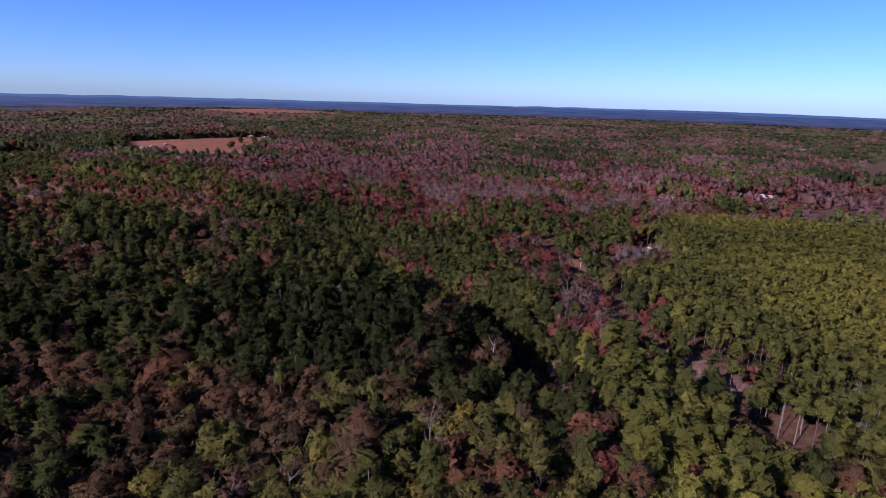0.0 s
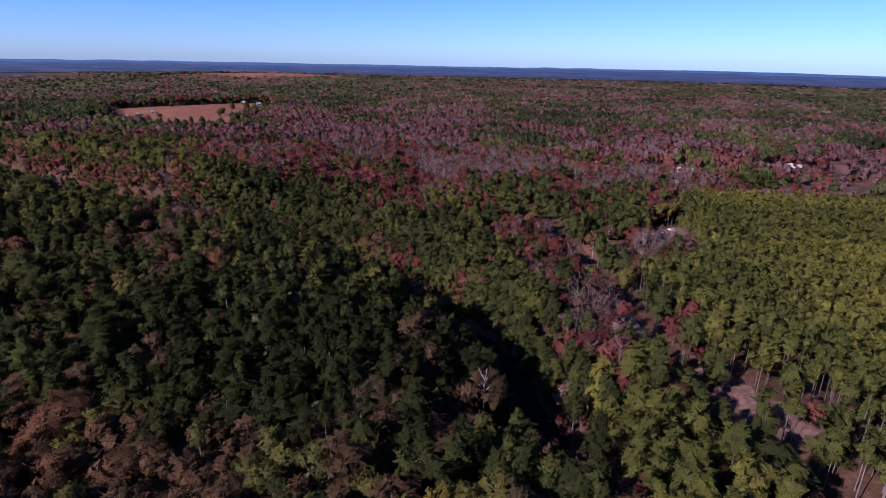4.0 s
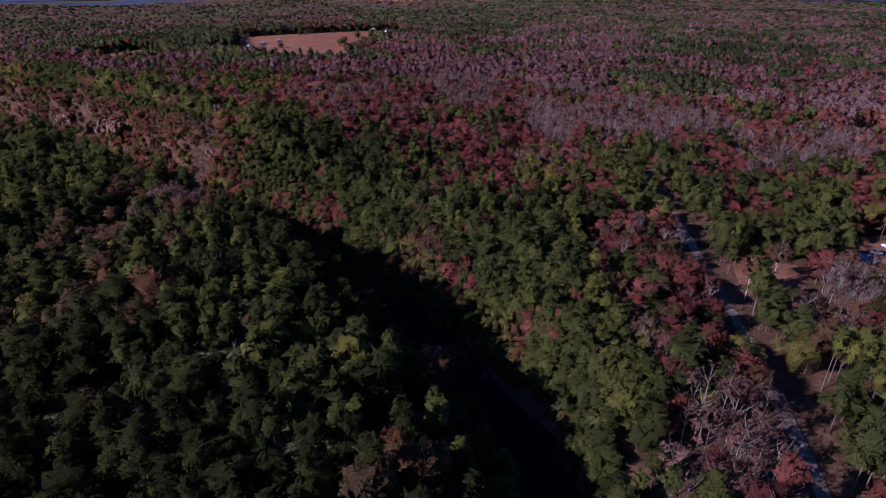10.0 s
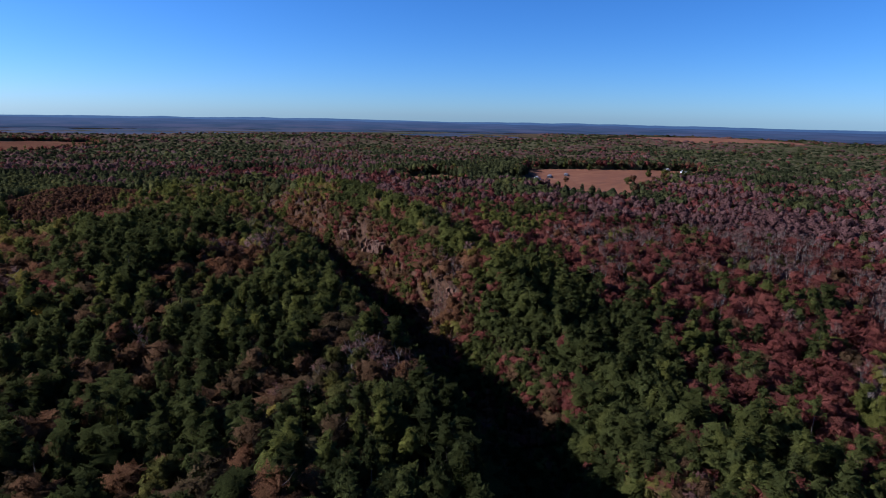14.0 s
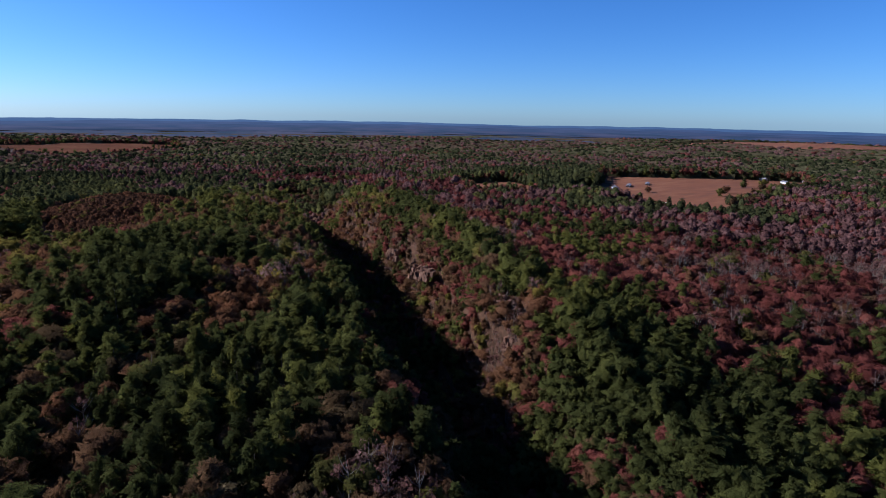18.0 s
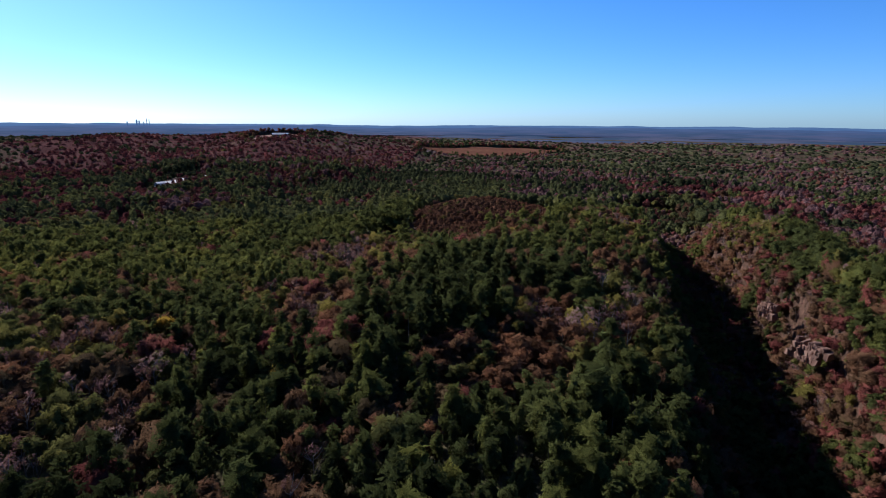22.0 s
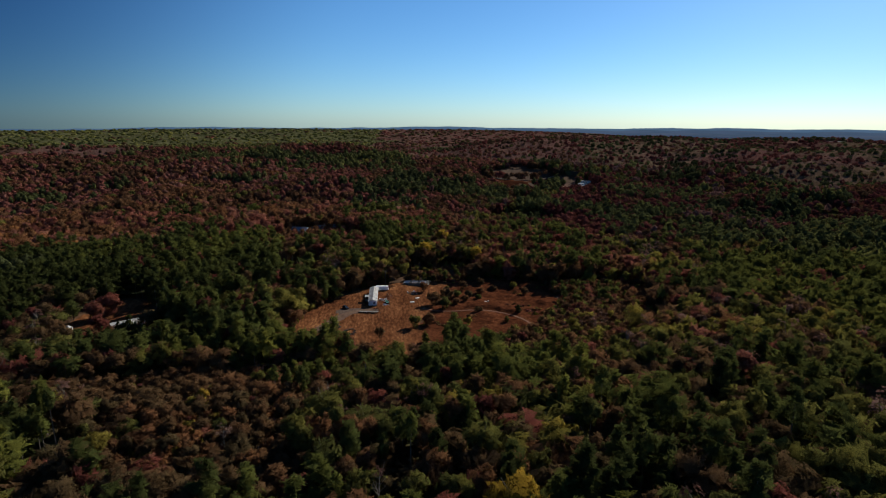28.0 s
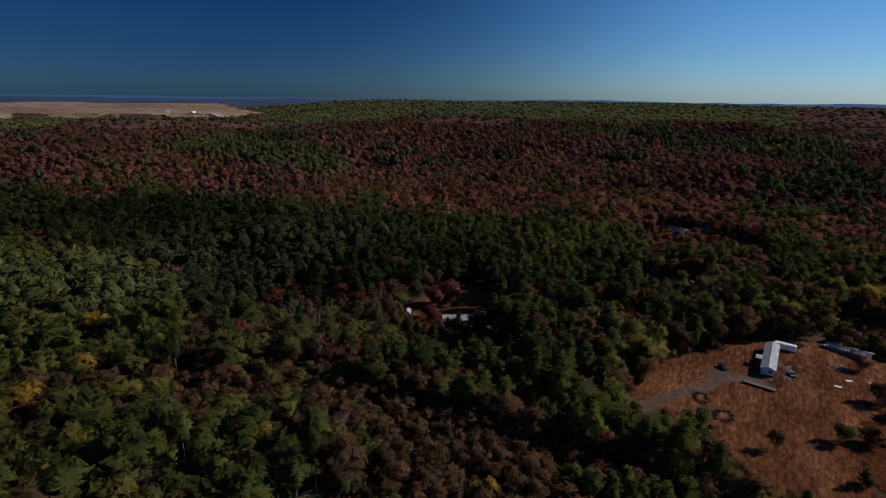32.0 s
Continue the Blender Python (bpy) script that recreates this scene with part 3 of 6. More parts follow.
def far_ring(name, radius, base, swell, bumps, material, label, yaw0=0, yaw1=360):
    verts, faces, n = [], [], 720
    for i in range(n + 1):
        a = radians(yaw0 + (yaw1 - yaw0) * i / n)
        x, y = MID[0] - radius * math.sin(a), MID[1] + radius * math.cos(a)
        top = base + swell * (float(wave(x, y, 900, 2)) - 0.5) + bumps * (float(wave(x, y, 160, 5)) - 0.5) + 2.5 * (float(wave(x, y, 30, 6)) - 0.5)
        if yaw1 - yaw0 < 360:
            top -= 16 * max(0, 1 - min(i, n - i) / 90)
        inner = 0.96
        verts += [(x, y, top), (MID[0] + (x - MID[0]) * inner, MID[1] + (y - MID[1]) * inner, -5 if yaw1 - yaw0 == 360 else -30), (x, y, -60)]
        if i:
            b = 3 * i
            faces += [(b - 3, b, b + 1, b - 2), (b - 3, b - 1, b + 2, b)]
    return sheet(name, verts, faces, material, label)


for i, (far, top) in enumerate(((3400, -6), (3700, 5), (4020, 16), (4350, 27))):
    far_ring("backdrop_hills", far, top, 18, 10, M_FAR_HAZE[i], "distant wooded hills painted blue with haze")
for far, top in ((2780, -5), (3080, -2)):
    far_ring("backdrop_hills", far, top, 10, 9, M_FAR_HAZE[0], "distant wooded hills painted dark with haze", 31, 96)
far_ring("backdrop_ridge", 4690, 38, 20, 8, M_FARTHER_HAZE, "farthest ridge on the horizon, its haze painted pale blue")


patch("field_homestead", CLEARING, M_GRASS, "dry tawny grass clearing round a mobile home", 1.6, 0.25, 0.3, DRIVE)
patch("ground_pad", [(-133, -84), (-132, -92), (-140, -99), (-147, -100), (-157, -97), (-157, -89), (-146, -85)], M_PAD, "grey gravel parking pad before the mobile home", 2.0, 0.32)
patch("ground_brush", BRUSH, M_BRUSH, "reddish brush-grown old pasture", 1.2, 0.2, 2.2, LOOP)
patch("field_hay", BIG_FIELD, M_FIELD, "mown reddish brown hay field ringed by woods", 12.0, 0.5)
patch("field_small", LITTLE_FIELD, M_FIELD, "small brown field among trees", 10.0, 0.5)
patch("field_pasture", FAR_PASTURE, M_FIELD, "brown pasture behind a belt of trees", 10.0, 0.5)
patch("ground_bank", ROAD_BANK, M_CLAY, "bare reddish clay bank beside the creek road", 2.0)
patch("ground_pines", PINE_BANK, M_STRAW, "pine straw and red clay under plantation edge", 2.0)
patch("ground_camp", CAMP, M_CLAY, "cleared clay pad in the woods", 2.5)
patch("ground_yard", YARD, M_GRASS, "leaf-strewn yard round a white mobile home", 2.5)
patch("ground_lot", QUARRY, M_LOT, "pale gravel lot among red woods", 5.0, 0.5)
patch("field_hilltop", HILL_FIELD, M_SEDGE, "broad reddish brown field on a hilltop", 25.0, 1.0)
patch("field_barn", BARN_FIELD, M_FIELD, "mown field in front of a long barn", 12.0, 0.8)
patch("field_landfill", LANDFILL, M_EARTH, "wide bare earth plateau on the skyline", 40.0, 1.5)
patch("field_far", FAR_BROWN, M_FIELD, "far reclaimed brown fields", 45.0, 1.5)
patch("ground_cut", BARE_ONE, M_CLAY, "bare clay cut in the woods", 6.0, 0.4)
patch("ground_scar", BARE_TWO, M_CLAY, "bare clay scar behind pines", 6.0, 0.4)
patch("ground_slip", BARE_THREE, M_CLAY, "small bare clay slope", 3.0, 0.4)
patch("ground_dam", DAM, M_BRUSH, "brown grassy face of an earth dam", 5.0, 0.4)
patch("ground_hilltop", HILLTOP_LOT, M_LOT, "pale cleared lot on a wooded hilltop", 8.0, 0.5)
ribbon("road_creek", CREEK_ROAD, 3.8, M_GRAVEL, "shaded grey gravel road down the creek valley")
ribbon("road_drive", DRIVE, 6.0, M_DRIVE, "worn gravel drive through dry grass")
ribbon("road_loop", LOOP, 1.5, M_CLAY, "faint sandy path through the brush")
ribbon("road_yard", [(-62, -170), (-72, -177), (-84, -184), (-100, -194), (-118, -200)], 4.5, M_LOT, "pale sandy lane through the valley woods")
ribbon("road_lane", [(-300, -395), (-330, -460), (-352, -525), (-338, -545), (-362, -560)], 5.0, M_GRAVEL, "pale gravel lane winding uphill")
ribbon("road_field", [(-545, 960), (-500, 945), (-440, 905), (-400, 880)], 5.0, M_GRAVEL, "pale farm track at the field edge")
ribbon("road_hill", [(-1330, -10), (-1290, 30), (-1230, 40), (-1190, 60)], 9.0, M_CLAY, "clay road climbing a red hill")
ribbon("road_haul", [(1660, -1230), (1700, -1170), (1780, -1140), (1900, -1180), (2050, -1150)], 14.0, M_LOT, "pale haul road over the bare plateau", 2.2, 12.0)
ribbon("road_dam", [(-348, -728), (-400, -726), (-468, -722)], 4.0, M_GRAVEL, "pale road along the top of a dam", 1.2)

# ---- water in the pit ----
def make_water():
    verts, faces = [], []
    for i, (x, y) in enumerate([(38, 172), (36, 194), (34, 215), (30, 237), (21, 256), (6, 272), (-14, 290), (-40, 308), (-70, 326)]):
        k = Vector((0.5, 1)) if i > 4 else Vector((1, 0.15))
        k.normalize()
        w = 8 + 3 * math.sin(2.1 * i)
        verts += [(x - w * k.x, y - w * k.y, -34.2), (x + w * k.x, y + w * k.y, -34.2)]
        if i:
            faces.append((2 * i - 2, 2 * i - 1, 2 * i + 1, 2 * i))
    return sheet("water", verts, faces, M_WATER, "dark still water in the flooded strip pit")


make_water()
sheet("water_pond", [(x, y, -17.5) for x, y in POND], [tuple(range(len(POND)))], M_WATER, "dark pond held by an earth dam")

# ---- woods ----
DICE = np.random.RandomState(11)


def cards(centres, ways, sizes, rs, slim=1.0, corners=4):
    """Leaf clumps: an uneven four-cornered piece at each centre, facing about its way."""
    n = len(centres)
    w = ways + rs.normal(0, 0.55, (n, 3))
    w /= np.linalg.norm(w, axis=1)[:, None] + 1e-9
    a = np.cross(w, rs.normal(0, 1, (n, 3)))
    a /= np.linalg.norm(a, axis=1)[:, None] + 1e-9
    b = np.cross(w, a)
    s = sizes[:, None]
    k = rs.uniform(0.65, 1.35, (n, 4, 1))
    bend = w * s * rs.uniform(-0.3, 0.3, (n, 1))
    return np.stack([centres + a * s * k[:, 0] + bend, centres + b * s * slim * k[:, 1], centres - a * s * k[:, 2] + bend, centres - b * s * slim * k[:, 3]][:corners] if corners == 4 else [centres + a * s * k[:, 0] * 1.2, centres + b * s * 1.3 * k[:, 1] - a * s * 0.5, centres - b * s * 1.3 * k[:, 3] - a * s * 0.5], 1)


TALL = {"pine": 2.75, "maple": 2.1, "oak": 1.95, "poplar": 2.3, "bare": 2.4}


def crown(kind, count, size, rs, corners=4):
    """Clumps of a crown one unit in radius, its foot at z = 0."""
    tall = TALL[kind]
    if kind == "pine":
        limbs = max(5, count // 6)
        h = rs.uniform(0.05, 1.0, limbs) ** 0.85
        reach = np.clip(1.12 * (1 - h) ** 0.62, 0.1, 1) * rs.uniform(0.7, 1.08, limbs) * np.clip(0.55 + 2.0 * h, 0, 1)
        ang = np.arange(limbs) * 2.4 + rs.uniform(0, 0.8, limbs)
        pick = rs.randint(0, limbs, count)
        pick[:limbs] = np.arange(limbs)
        out = np.sqrt(rs.uniform(0.1, 1, count))
        c = np.stack([np.cos(ang[pick]) * reach[pick] * out, np.sin(ang[pick]) * reach[pick] * out, tall * (h[pick] + 0.05 * out)], 1)
        c += rs.normal(0, 0.10, (count, 3)) * (1, 1, 0.6)
        way = np.stack([c[:, 0], c[:, 1], np.full(count, 0.75)], 1)
        return cards(c, way, size * rs.uniform(0.75, 1.25, count), rs, corners=corners)
    lobes = max(4, count // 9)
    v = rs.normal(0, 1, (lobes, 3))
    v[:, 2] = np.abs(v[:, 2]) * 0.8 - 0.25
    v /= np.linalg.norm(v, axis=1)[:, None]
    lobe = v * rs.uniform(0.55, 0.8, (lobes, 1)) * (1, 1, 0.5 * tall) + (0, 0, 0.5 * tall)
    pick = rs.randint(0, lobes, count)
    u = rs.normal(0, 1, (count, 3))
    u /= np.linalg.norm(u, axis=1)[:, None]
    c = lobe[pick] + u * rs.uniform(0.15, 0.42, (count, 1)) * (1, 1, 0.9)
    way = u + (0, 0, 0.4)
    return cards(c, way, size * rs.uniform(0.7, 1.3, count), rs, corners=corners)


def twigs(count, rs, thick=0.03):
    """Bare limbs of a crown: slim upright pieces that spread from a fork."""
    ang, lean = np.arange(count) * 2.4, rs.uniform(0.15, 1.0, count)
    foot = np.stack([np.cos(ang) * 0.25 * lean, np.sin(ang) * 0.25 * lean, rs.uniform(0, 0.35, count)], 1)
    tip = np.stack([np.cos(ang) * lean, np.sin(ang) * lean, 0.55 + 0.5 * (1 - lean**2) * rs.uniform(0.7, 1.1, count)], 1)
    side = np.stack([-np.sin(ang + 0.7), np.cos(ang + 0.7), np.zeros(count)], 1) * thick
    bend = (foot + tip) / 2 + rs.normal(0, 0.06, (count, 3))
    return np.stack([foot - side, tip, foot + side + (bend - foot) * 0.15], 1) * (1, 1, TALL["bare"])


def blob(rs, sides=5):
    """A crown seen from far off: a jagged dome of a few pieces."""
    a = np.arange(sides) * 2 * math.pi / sides
    rings = []
    for z, r in ((0.0, 0.8), (0.6, 0.86)):
        k = r * rs.uniform(0.75, 1.2, sides)
        rings.append(np.stack([np.cos(a + 3 * z) * k, np.sin(a + 3 * z) * k, z + rs.uniform(-0.16, 0.16, sides)], 1))
    top = np.array([rs.uniform(-0.2, 0.2), rs.uniform(-0.2, 0.2), 1.0])
    q = [(rings[0][i], rings[0][(i + 1) % sides], rings[1][(i + 1) % sides], rings[1][i]) for i in range(sides)]
    t = [(rings[1][i], rings[1][(i + 1) % sides], top) for i in range(sides)]
    return np.array(q), np.array(t)


def core(kind, rs):
    """The dense inside of a crown, which the clumps cover."""
    if kind == "bare":
        return ()
    k = (0.62, 0.62, 0.72 * TALL[kind]) if kind == "pine" else (0.74, 0.74, 0.8 * TALL[kind])
    return tuple(c * k + (0, 0, 0.06) for c in blob(rs))


def mesh_of(name, corners, material, tone=None, round_=None):
    """One mesh from an array of pieces: (pieces, corners, 3)."""
    me = bpy.data.meshes.new(name)
    parts = [c for c in corners if len(c)]
    n_v, n_f = sum(c.shape[0] * c.shape[1] for c in parts), sum(len(c) for c in parts)
    me.vertices.add(n_v)
    me.vertices.foreach_set("co", np.concatenate([c.reshape(-1) for c in parts]).astype(np.float32))
    me.loops.add(n_v)
    me.loops.foreach_set("vertex_index", np.arange(n_v, dtype=np.int32))
    me.polygons.add(n_f)
    size = np.concatenate([np.full(len(c), c.shape[1]) for c in parts])
    me.polygons.foreach_set("loop_start", np.r_[0, np.cumsum(size)[:-1]].astype(np.int32))
    me.update(calc_edges=True)
    if tone is not None:
        layer = me.attributes.new("tone", "FLOAT", "FACE")
        layer.data.foreach_set("value", np.concatenate(tone).astype(np.float32))
    if round_ is not None:
        layer = me.attributes.new("custom_normal", "FLOAT_VECTOR", "POINT")
        layer.data.foreach_set("vector", np.concatenate([c.reshape(-1) for c in round_]).astype(np.float32))
    me.materials.append(material)
    return me


def swell(pieces, centre):
    """Normals that turn outward from a crown's middle, so that a crown is lit as one round mass."""
    n = pieces - centre
    n = n / (np.linalg.norm(n, axis=-1, keepdims=True) + 1e-6) + (0, 0, 0.25)
    flat = np.cross(pieces[..., 1, :] - pieces[..., 0, :], pieces[..., -1, :] - pieces[..., 0, :])
    flat = flat / (np.linalg.norm(flat, axis=-1, keepdims=True) + 1e-6)
    n = n + 0.45 * flat[..., None, :]
    return n / np.linalg.norm(n, axis=-1, keepdims=True)


def put(template, x, y, z, r, h, turn):
    """Copies of a template (pieces, corners, 3) at many places, as one array."""
    c, s = np.cos(turn)[:, None, None], np.sin(turn)[:, None, None]
    t = template[None]
    px = (t[..., 0] * c - t[..., 1] * s) * r[:, None, None] + x[:, None, None]
    py = (t[..., 0] * s + t[..., 1] * c) * r[:, None, None] + y[:, None, None]
    pz = t[..., 2] * h[:, None, None] + z[:, None, None]
    return np.stack([px, py, pz], -1).reshape(-1, t.shape[2], 3)


KINDS = ("pine", "maple", "oak", "poplar", "bare")


def shares(x, y):
    """How likely each kind of tree is at a place."""
    yaw, far = bearing(x, y)
    n = len(x)
    w = np.tile([0.44, 0.10, 0.33, 0.11, 0.02], (n, 1))

    def lay(where, *mix):
        k = np.clip(where, 0, 1)[:, None]
        w[:] = w * (1 - k) + k * np.array(mix)

    dp, side, run = pit(x, y)
    north = (side > 0) & (run > 20)
    # far country: belts of pine and of hardwood
    belt = step(0.42, 0.60, wave(x, y, 260, 4) * 0.6 + wave(x, y, 90, 5) * 0.4)
    flat = ((yaw < 95) | (yaw > 262)) & (far > 500)
    lay(flat * 1.0, 0.38, 0.12, 0.11, 0.02, 0.37)
    lay(flat * belt, 0.82, 0.03, 0.07, 0.02, 0.06)
    west = (yaw > 88) & (yaw < 160) & (far > 430)
    lay(west * 1.0, 0.10, 0.72, 0.15, 0.02, 0.01)
    lay(west * belt * 0.6, 0.75, 0.08, 0.08, 0.05, 0.04)
    south = (yaw >= 155) & (yaw < 262) & (far > 425 + 90 * (wave(x, y, 120, 3) - 0.5))
    lay(south * 1.0, 0.08, 0.38, 0.51, 0.03, 0.0)
    lay(south * step(1150, 1350, far) * (yaw > 178), 0.90, 0.02, 0.06, 0.01, 0.01)
    lay(south * (1 - step(0.14, 0.24, wave(x, y, 150, 7))), 0.75, 0.05, 0.15, 0.04, 0.01)
    ring = ((x > -900) & (x < -545) & (y > 830) & (y < 1500)) | ((x >= -620) & (x < -200) & (y > 1230) & (y < 1520))
    lay(ring * 0.9, 0.86, 0.04, 0.04, 0.02, 0.04)
    # north of the pit: brush on the wall, red belt, then bare hardwoods
    lay(north * (dp < 44) * (run > 215) * 1.0, 0.24, 0.16, 0.36, 0.06, 0.18)
    lay(north * ((dp >= 44) | (run <= 215)) * (dp < 92) * 1.0, 0.74, 0.08, 0.08, 0.08, 0.02)
    lay(north * (run > 330) * (dp < 100) * (dp > 30) * 1.0, 0.74, 0.06, 0.10, 0.09, 0.01)
    red = north * step(62, 96, dp + 50 * (wave(x, y, 60, 8) - 0.5)) * (1 - step(240, 330, dp))
    lay(red * 1.0, 0.12, 0.64, 0.07, 0.03, 0.14)
    pink = (y > 300) * (x > -330) * (yaw < 60) + (y > 300) * (yaw > 290) > 0
    pink = pink * north * step(150, 230, dp + 90 * (wave(x, y, 80, 9) - 0.5)) * (1 - step(640, 820, dp))
    lay(pink * 1.0, 0.08, 0.38, 0.08, 0.02, 0.44)
    lay(pink * step(0.72, 0.82, wave(x, y, 110, 6)), 0.72, 0.10, 0.08, 0.04, 0.06)
    # berm and road side
    dr, rs_, rr = along(CREEK_ROAD, x, y)
    lay((x > 0) * (x < 110) * (y > 60) * (y < 200) * 1.0, 0.50, 0.04, 0.28, 0.18, 0.0)
    lay((dr < 60) * (y > 330) * (y < 520) * 0.7, 0.42, 0.36, 0.10, 0.04, 0.08)
    lay(within(BERM, x, y) * 1.0, 0.78, 0.03, 0.07, 0.12, 0.0)
    lay(within(RED_STRIP, x, y) * 1.0, 0.14, 0.18, 0.05, 0.02, 0.61)
    lay(within(RED_UPPER, x, y) * 0.9, 0.32, 0.30, 0.16, 0.02, 0.20)
    lay(within(ROAD_PINES, x, y) * 1.0, 0.93, 0.02, 0.02, 0.03, 0.0)
    lay((dr < 16) * (rs_ > 0) * 1.0, 0.90, 0.05, 0.02, 0.03, 0.0)
    lay(within(PLANTATION, x, y) * 1.0, 0.985, 0.007, 0.004, 0.004, 0.0)
    lay(within(BARE_GROVE, x, y) * 1.0, 0.08, 0.02, 0.20, 0.0, 0.70)
    # spoil ridge and the high woods west of it
    mine = (side < 0) * (far < 560) * (y > 120) * (x < 40)
    lay(mine * 1.0, 0.68, 0.0, 0.18, 0.14, 0.0)
    lay(mine * (x < -105) * 1.0, 0.52, 0.02, 0.28, 0.10, 0.08)
    lay(mine * (x > -105) * (y > 175) * (y < 330) * 1.0, 0.93, 0.0, 0.07, 0.0, 0.0)
    lay(mine * (x < -110) * (1 - step(0.26, 0.36, wave(x, y, 46, 3))), 0.38, 0.06, 0.36, 0.12, 0.08)
    lay((side < 0) * within(BROWN_THREE, x, y) * 0.9, 0.28, 0.02, 0.62, 0.08, 0.0)
    lay(within(BROWN_HILL, x, y) * 1.0, 0.02, 0.06, 0.84, 0.08, 0.0)
    lay((np.hypot(x + 240, y - 294) < 27) * 0.9, 0.14, 0.06, 0.52, 0.06, 0.22)
    lay((np.hypot(x + 260, y - 238) < 20) * 0.8, 0.20, 0.25, 0.35, 0.05, 0.15)
    # valley woods by the mobile homes
    low = (y < 0) * (far < 430) * 1.0
    lay(low, 0.50, 0.09, 0.27, 0.12, 0.02)
    lay((y > -10) * (y < 130) * (x < -120) * (x > -430) * 1.0, 0.46, 0.03, 0.29, 0.20, 0.02)
    lay(within(WEST_PINES, x, y) * (wave(x, y, 70, 4) > 0.28), 0.84, 0.03, 0.06, 0.06, 0.01)
    lay(within(OLIVE_WOODS, x, y) * 1.0, 0.60, 0.01, 0.09, 0.30, 0.0)
    lay(within(DARK_PINES, x, y) * 1.0, 0.95, 0.0, 0.03, 0.02, 0.0)
    lay((np.hypot(x - 30, y + 62) < 46) * 0.9, 0.22, 0.26, 0.38, 0.12, 0.02)
    lay((np.hypot(x + 185, y + 165) < 45) * 0.8, 0.30, 0.06, 0.28, 0.35, 0.01)
    lay(within(BROWN_ONE, x, y) * 1.0, 0.06, 0.06, 0.80, 0.06, 0.02)
    lay(within(BROWN_TWO, x, y) * 1.0, 0.08, 0.05, 0.72, 0.15, 0.0)
    lay(within(GREEN_SIDE, x, y) * 0.9, 0.66, 0.04, 0.14, 0.15, 0.01)
    lay(within(ORANGE_WEST, x, y) * 0.9, 0.22, 0.22, 0.36, 0.16, 0.04)
    lay(within(ORANGE_SIDE, x, y) * 0.8, 0.25, 0.16, 0.40, 0.16, 0.03)
    lay(within(GREEN_NEAR, x, y) * 1.0, 0.88, 0.0, 0.06, 0.06, 0.0)
    return w / w.sum(1)[:, None]


def tones(kind, x, y):
    t = 0.42 + 0.4 * (wave(x, y, 40, 2) - 0.5) + 0.4 * (wave(x, y, 170, 3) - 0.5) + DICE.normal(0, 0.085, len(x))
    if kind == "pine":
        dp, side, run = pit(x, y)
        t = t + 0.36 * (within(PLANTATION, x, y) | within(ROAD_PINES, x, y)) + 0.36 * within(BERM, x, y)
        # Ridge pines sink in tone, the slope's shade put into their colour.
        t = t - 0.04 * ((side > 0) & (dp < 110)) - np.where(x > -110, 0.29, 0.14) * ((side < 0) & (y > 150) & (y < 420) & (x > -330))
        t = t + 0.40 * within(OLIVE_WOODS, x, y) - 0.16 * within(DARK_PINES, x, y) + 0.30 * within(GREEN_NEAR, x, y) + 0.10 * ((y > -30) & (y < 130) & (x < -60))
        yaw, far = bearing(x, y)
        # Far pines darker in place of haze, those to the south brighter.
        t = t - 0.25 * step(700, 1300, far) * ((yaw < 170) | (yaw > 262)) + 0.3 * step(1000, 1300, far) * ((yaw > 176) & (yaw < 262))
    if kind in ("maple", "oak"):
        yaw, far = bearing(x, y)
        t = t + (0.26 - 0.26 * step(700, 1500, far)) * ((yaw > 165) & (yaw < 262) & (far > 430))
    if kind == "oak":
        dp, side, run = pit(x, y)
        # Oaks on that ridge carry the slope's shade in their tone too.
        t = t - 0.06 * ((side > 0) & (dp < 44) & (run > 215)) - 0.2 * ((side < 0) & (x > -110) & (y > 165)) + 0.10 * (within(BROWN_ONE, x, y) | within(BROWN_TWO, x, y)) - 0.04 * within(BROWN_THREE, x, y)
    if kind == "maple":
        yaw, far = bearing(x, y)
        dp, side, run = pit(x, y)
        t = t - 0.42 * ((yaw > 88) & (yaw < 160) & (far > 430)) - 0.08 * ((side > 0) & (x < -40) & (dp < 330))
    if kind == "poplar":
        # Poplars there are darkened the same way, for the ridge's shade.
        t = t - 0.25 * ((x > -110) & (x < 30) & (y > 165) & (y < 330))
    return np.clip(t, 0, 1)


REACH = np.array([(0, 0), (25, 110), (0, 200), (-80, 280), (-150, 230), (-150, 150)], float)


def free(x, y):
    ok = np.ones(len(x), bool)
    for p in OPEN:
        ok &= ~within(p, x, y)
    lane, _, _ = along(np.array([(-62, -170), (-72, -177), (-84, -184), (-100, -194), (-118, -200)], float), x, y)
    ok &= lane > 6
    for hx, hy in ((-358, -548), (-476, -622), (-484, -642), (-494, -664)):
        ok &= np.hypot(x - hx, y - hy) > 13
    dr, flank, _ = along(CREEK_ROAD, x, y)
    dp, side, run = pit(x, y)
    ok &= dr > np.where(flank < 0, 10.5, 6.5) + 3 * (wave(x, y, 14, 2) - 0.5)
    ok &= ~((dp < 9) & (run < 165)) & (np.hypot(x - 17, y - 179) > 9) & (np.hypot(x - 19, y - 168) > 8) & (np.hypot(x - 6, y - 171) > 9)
    return ok


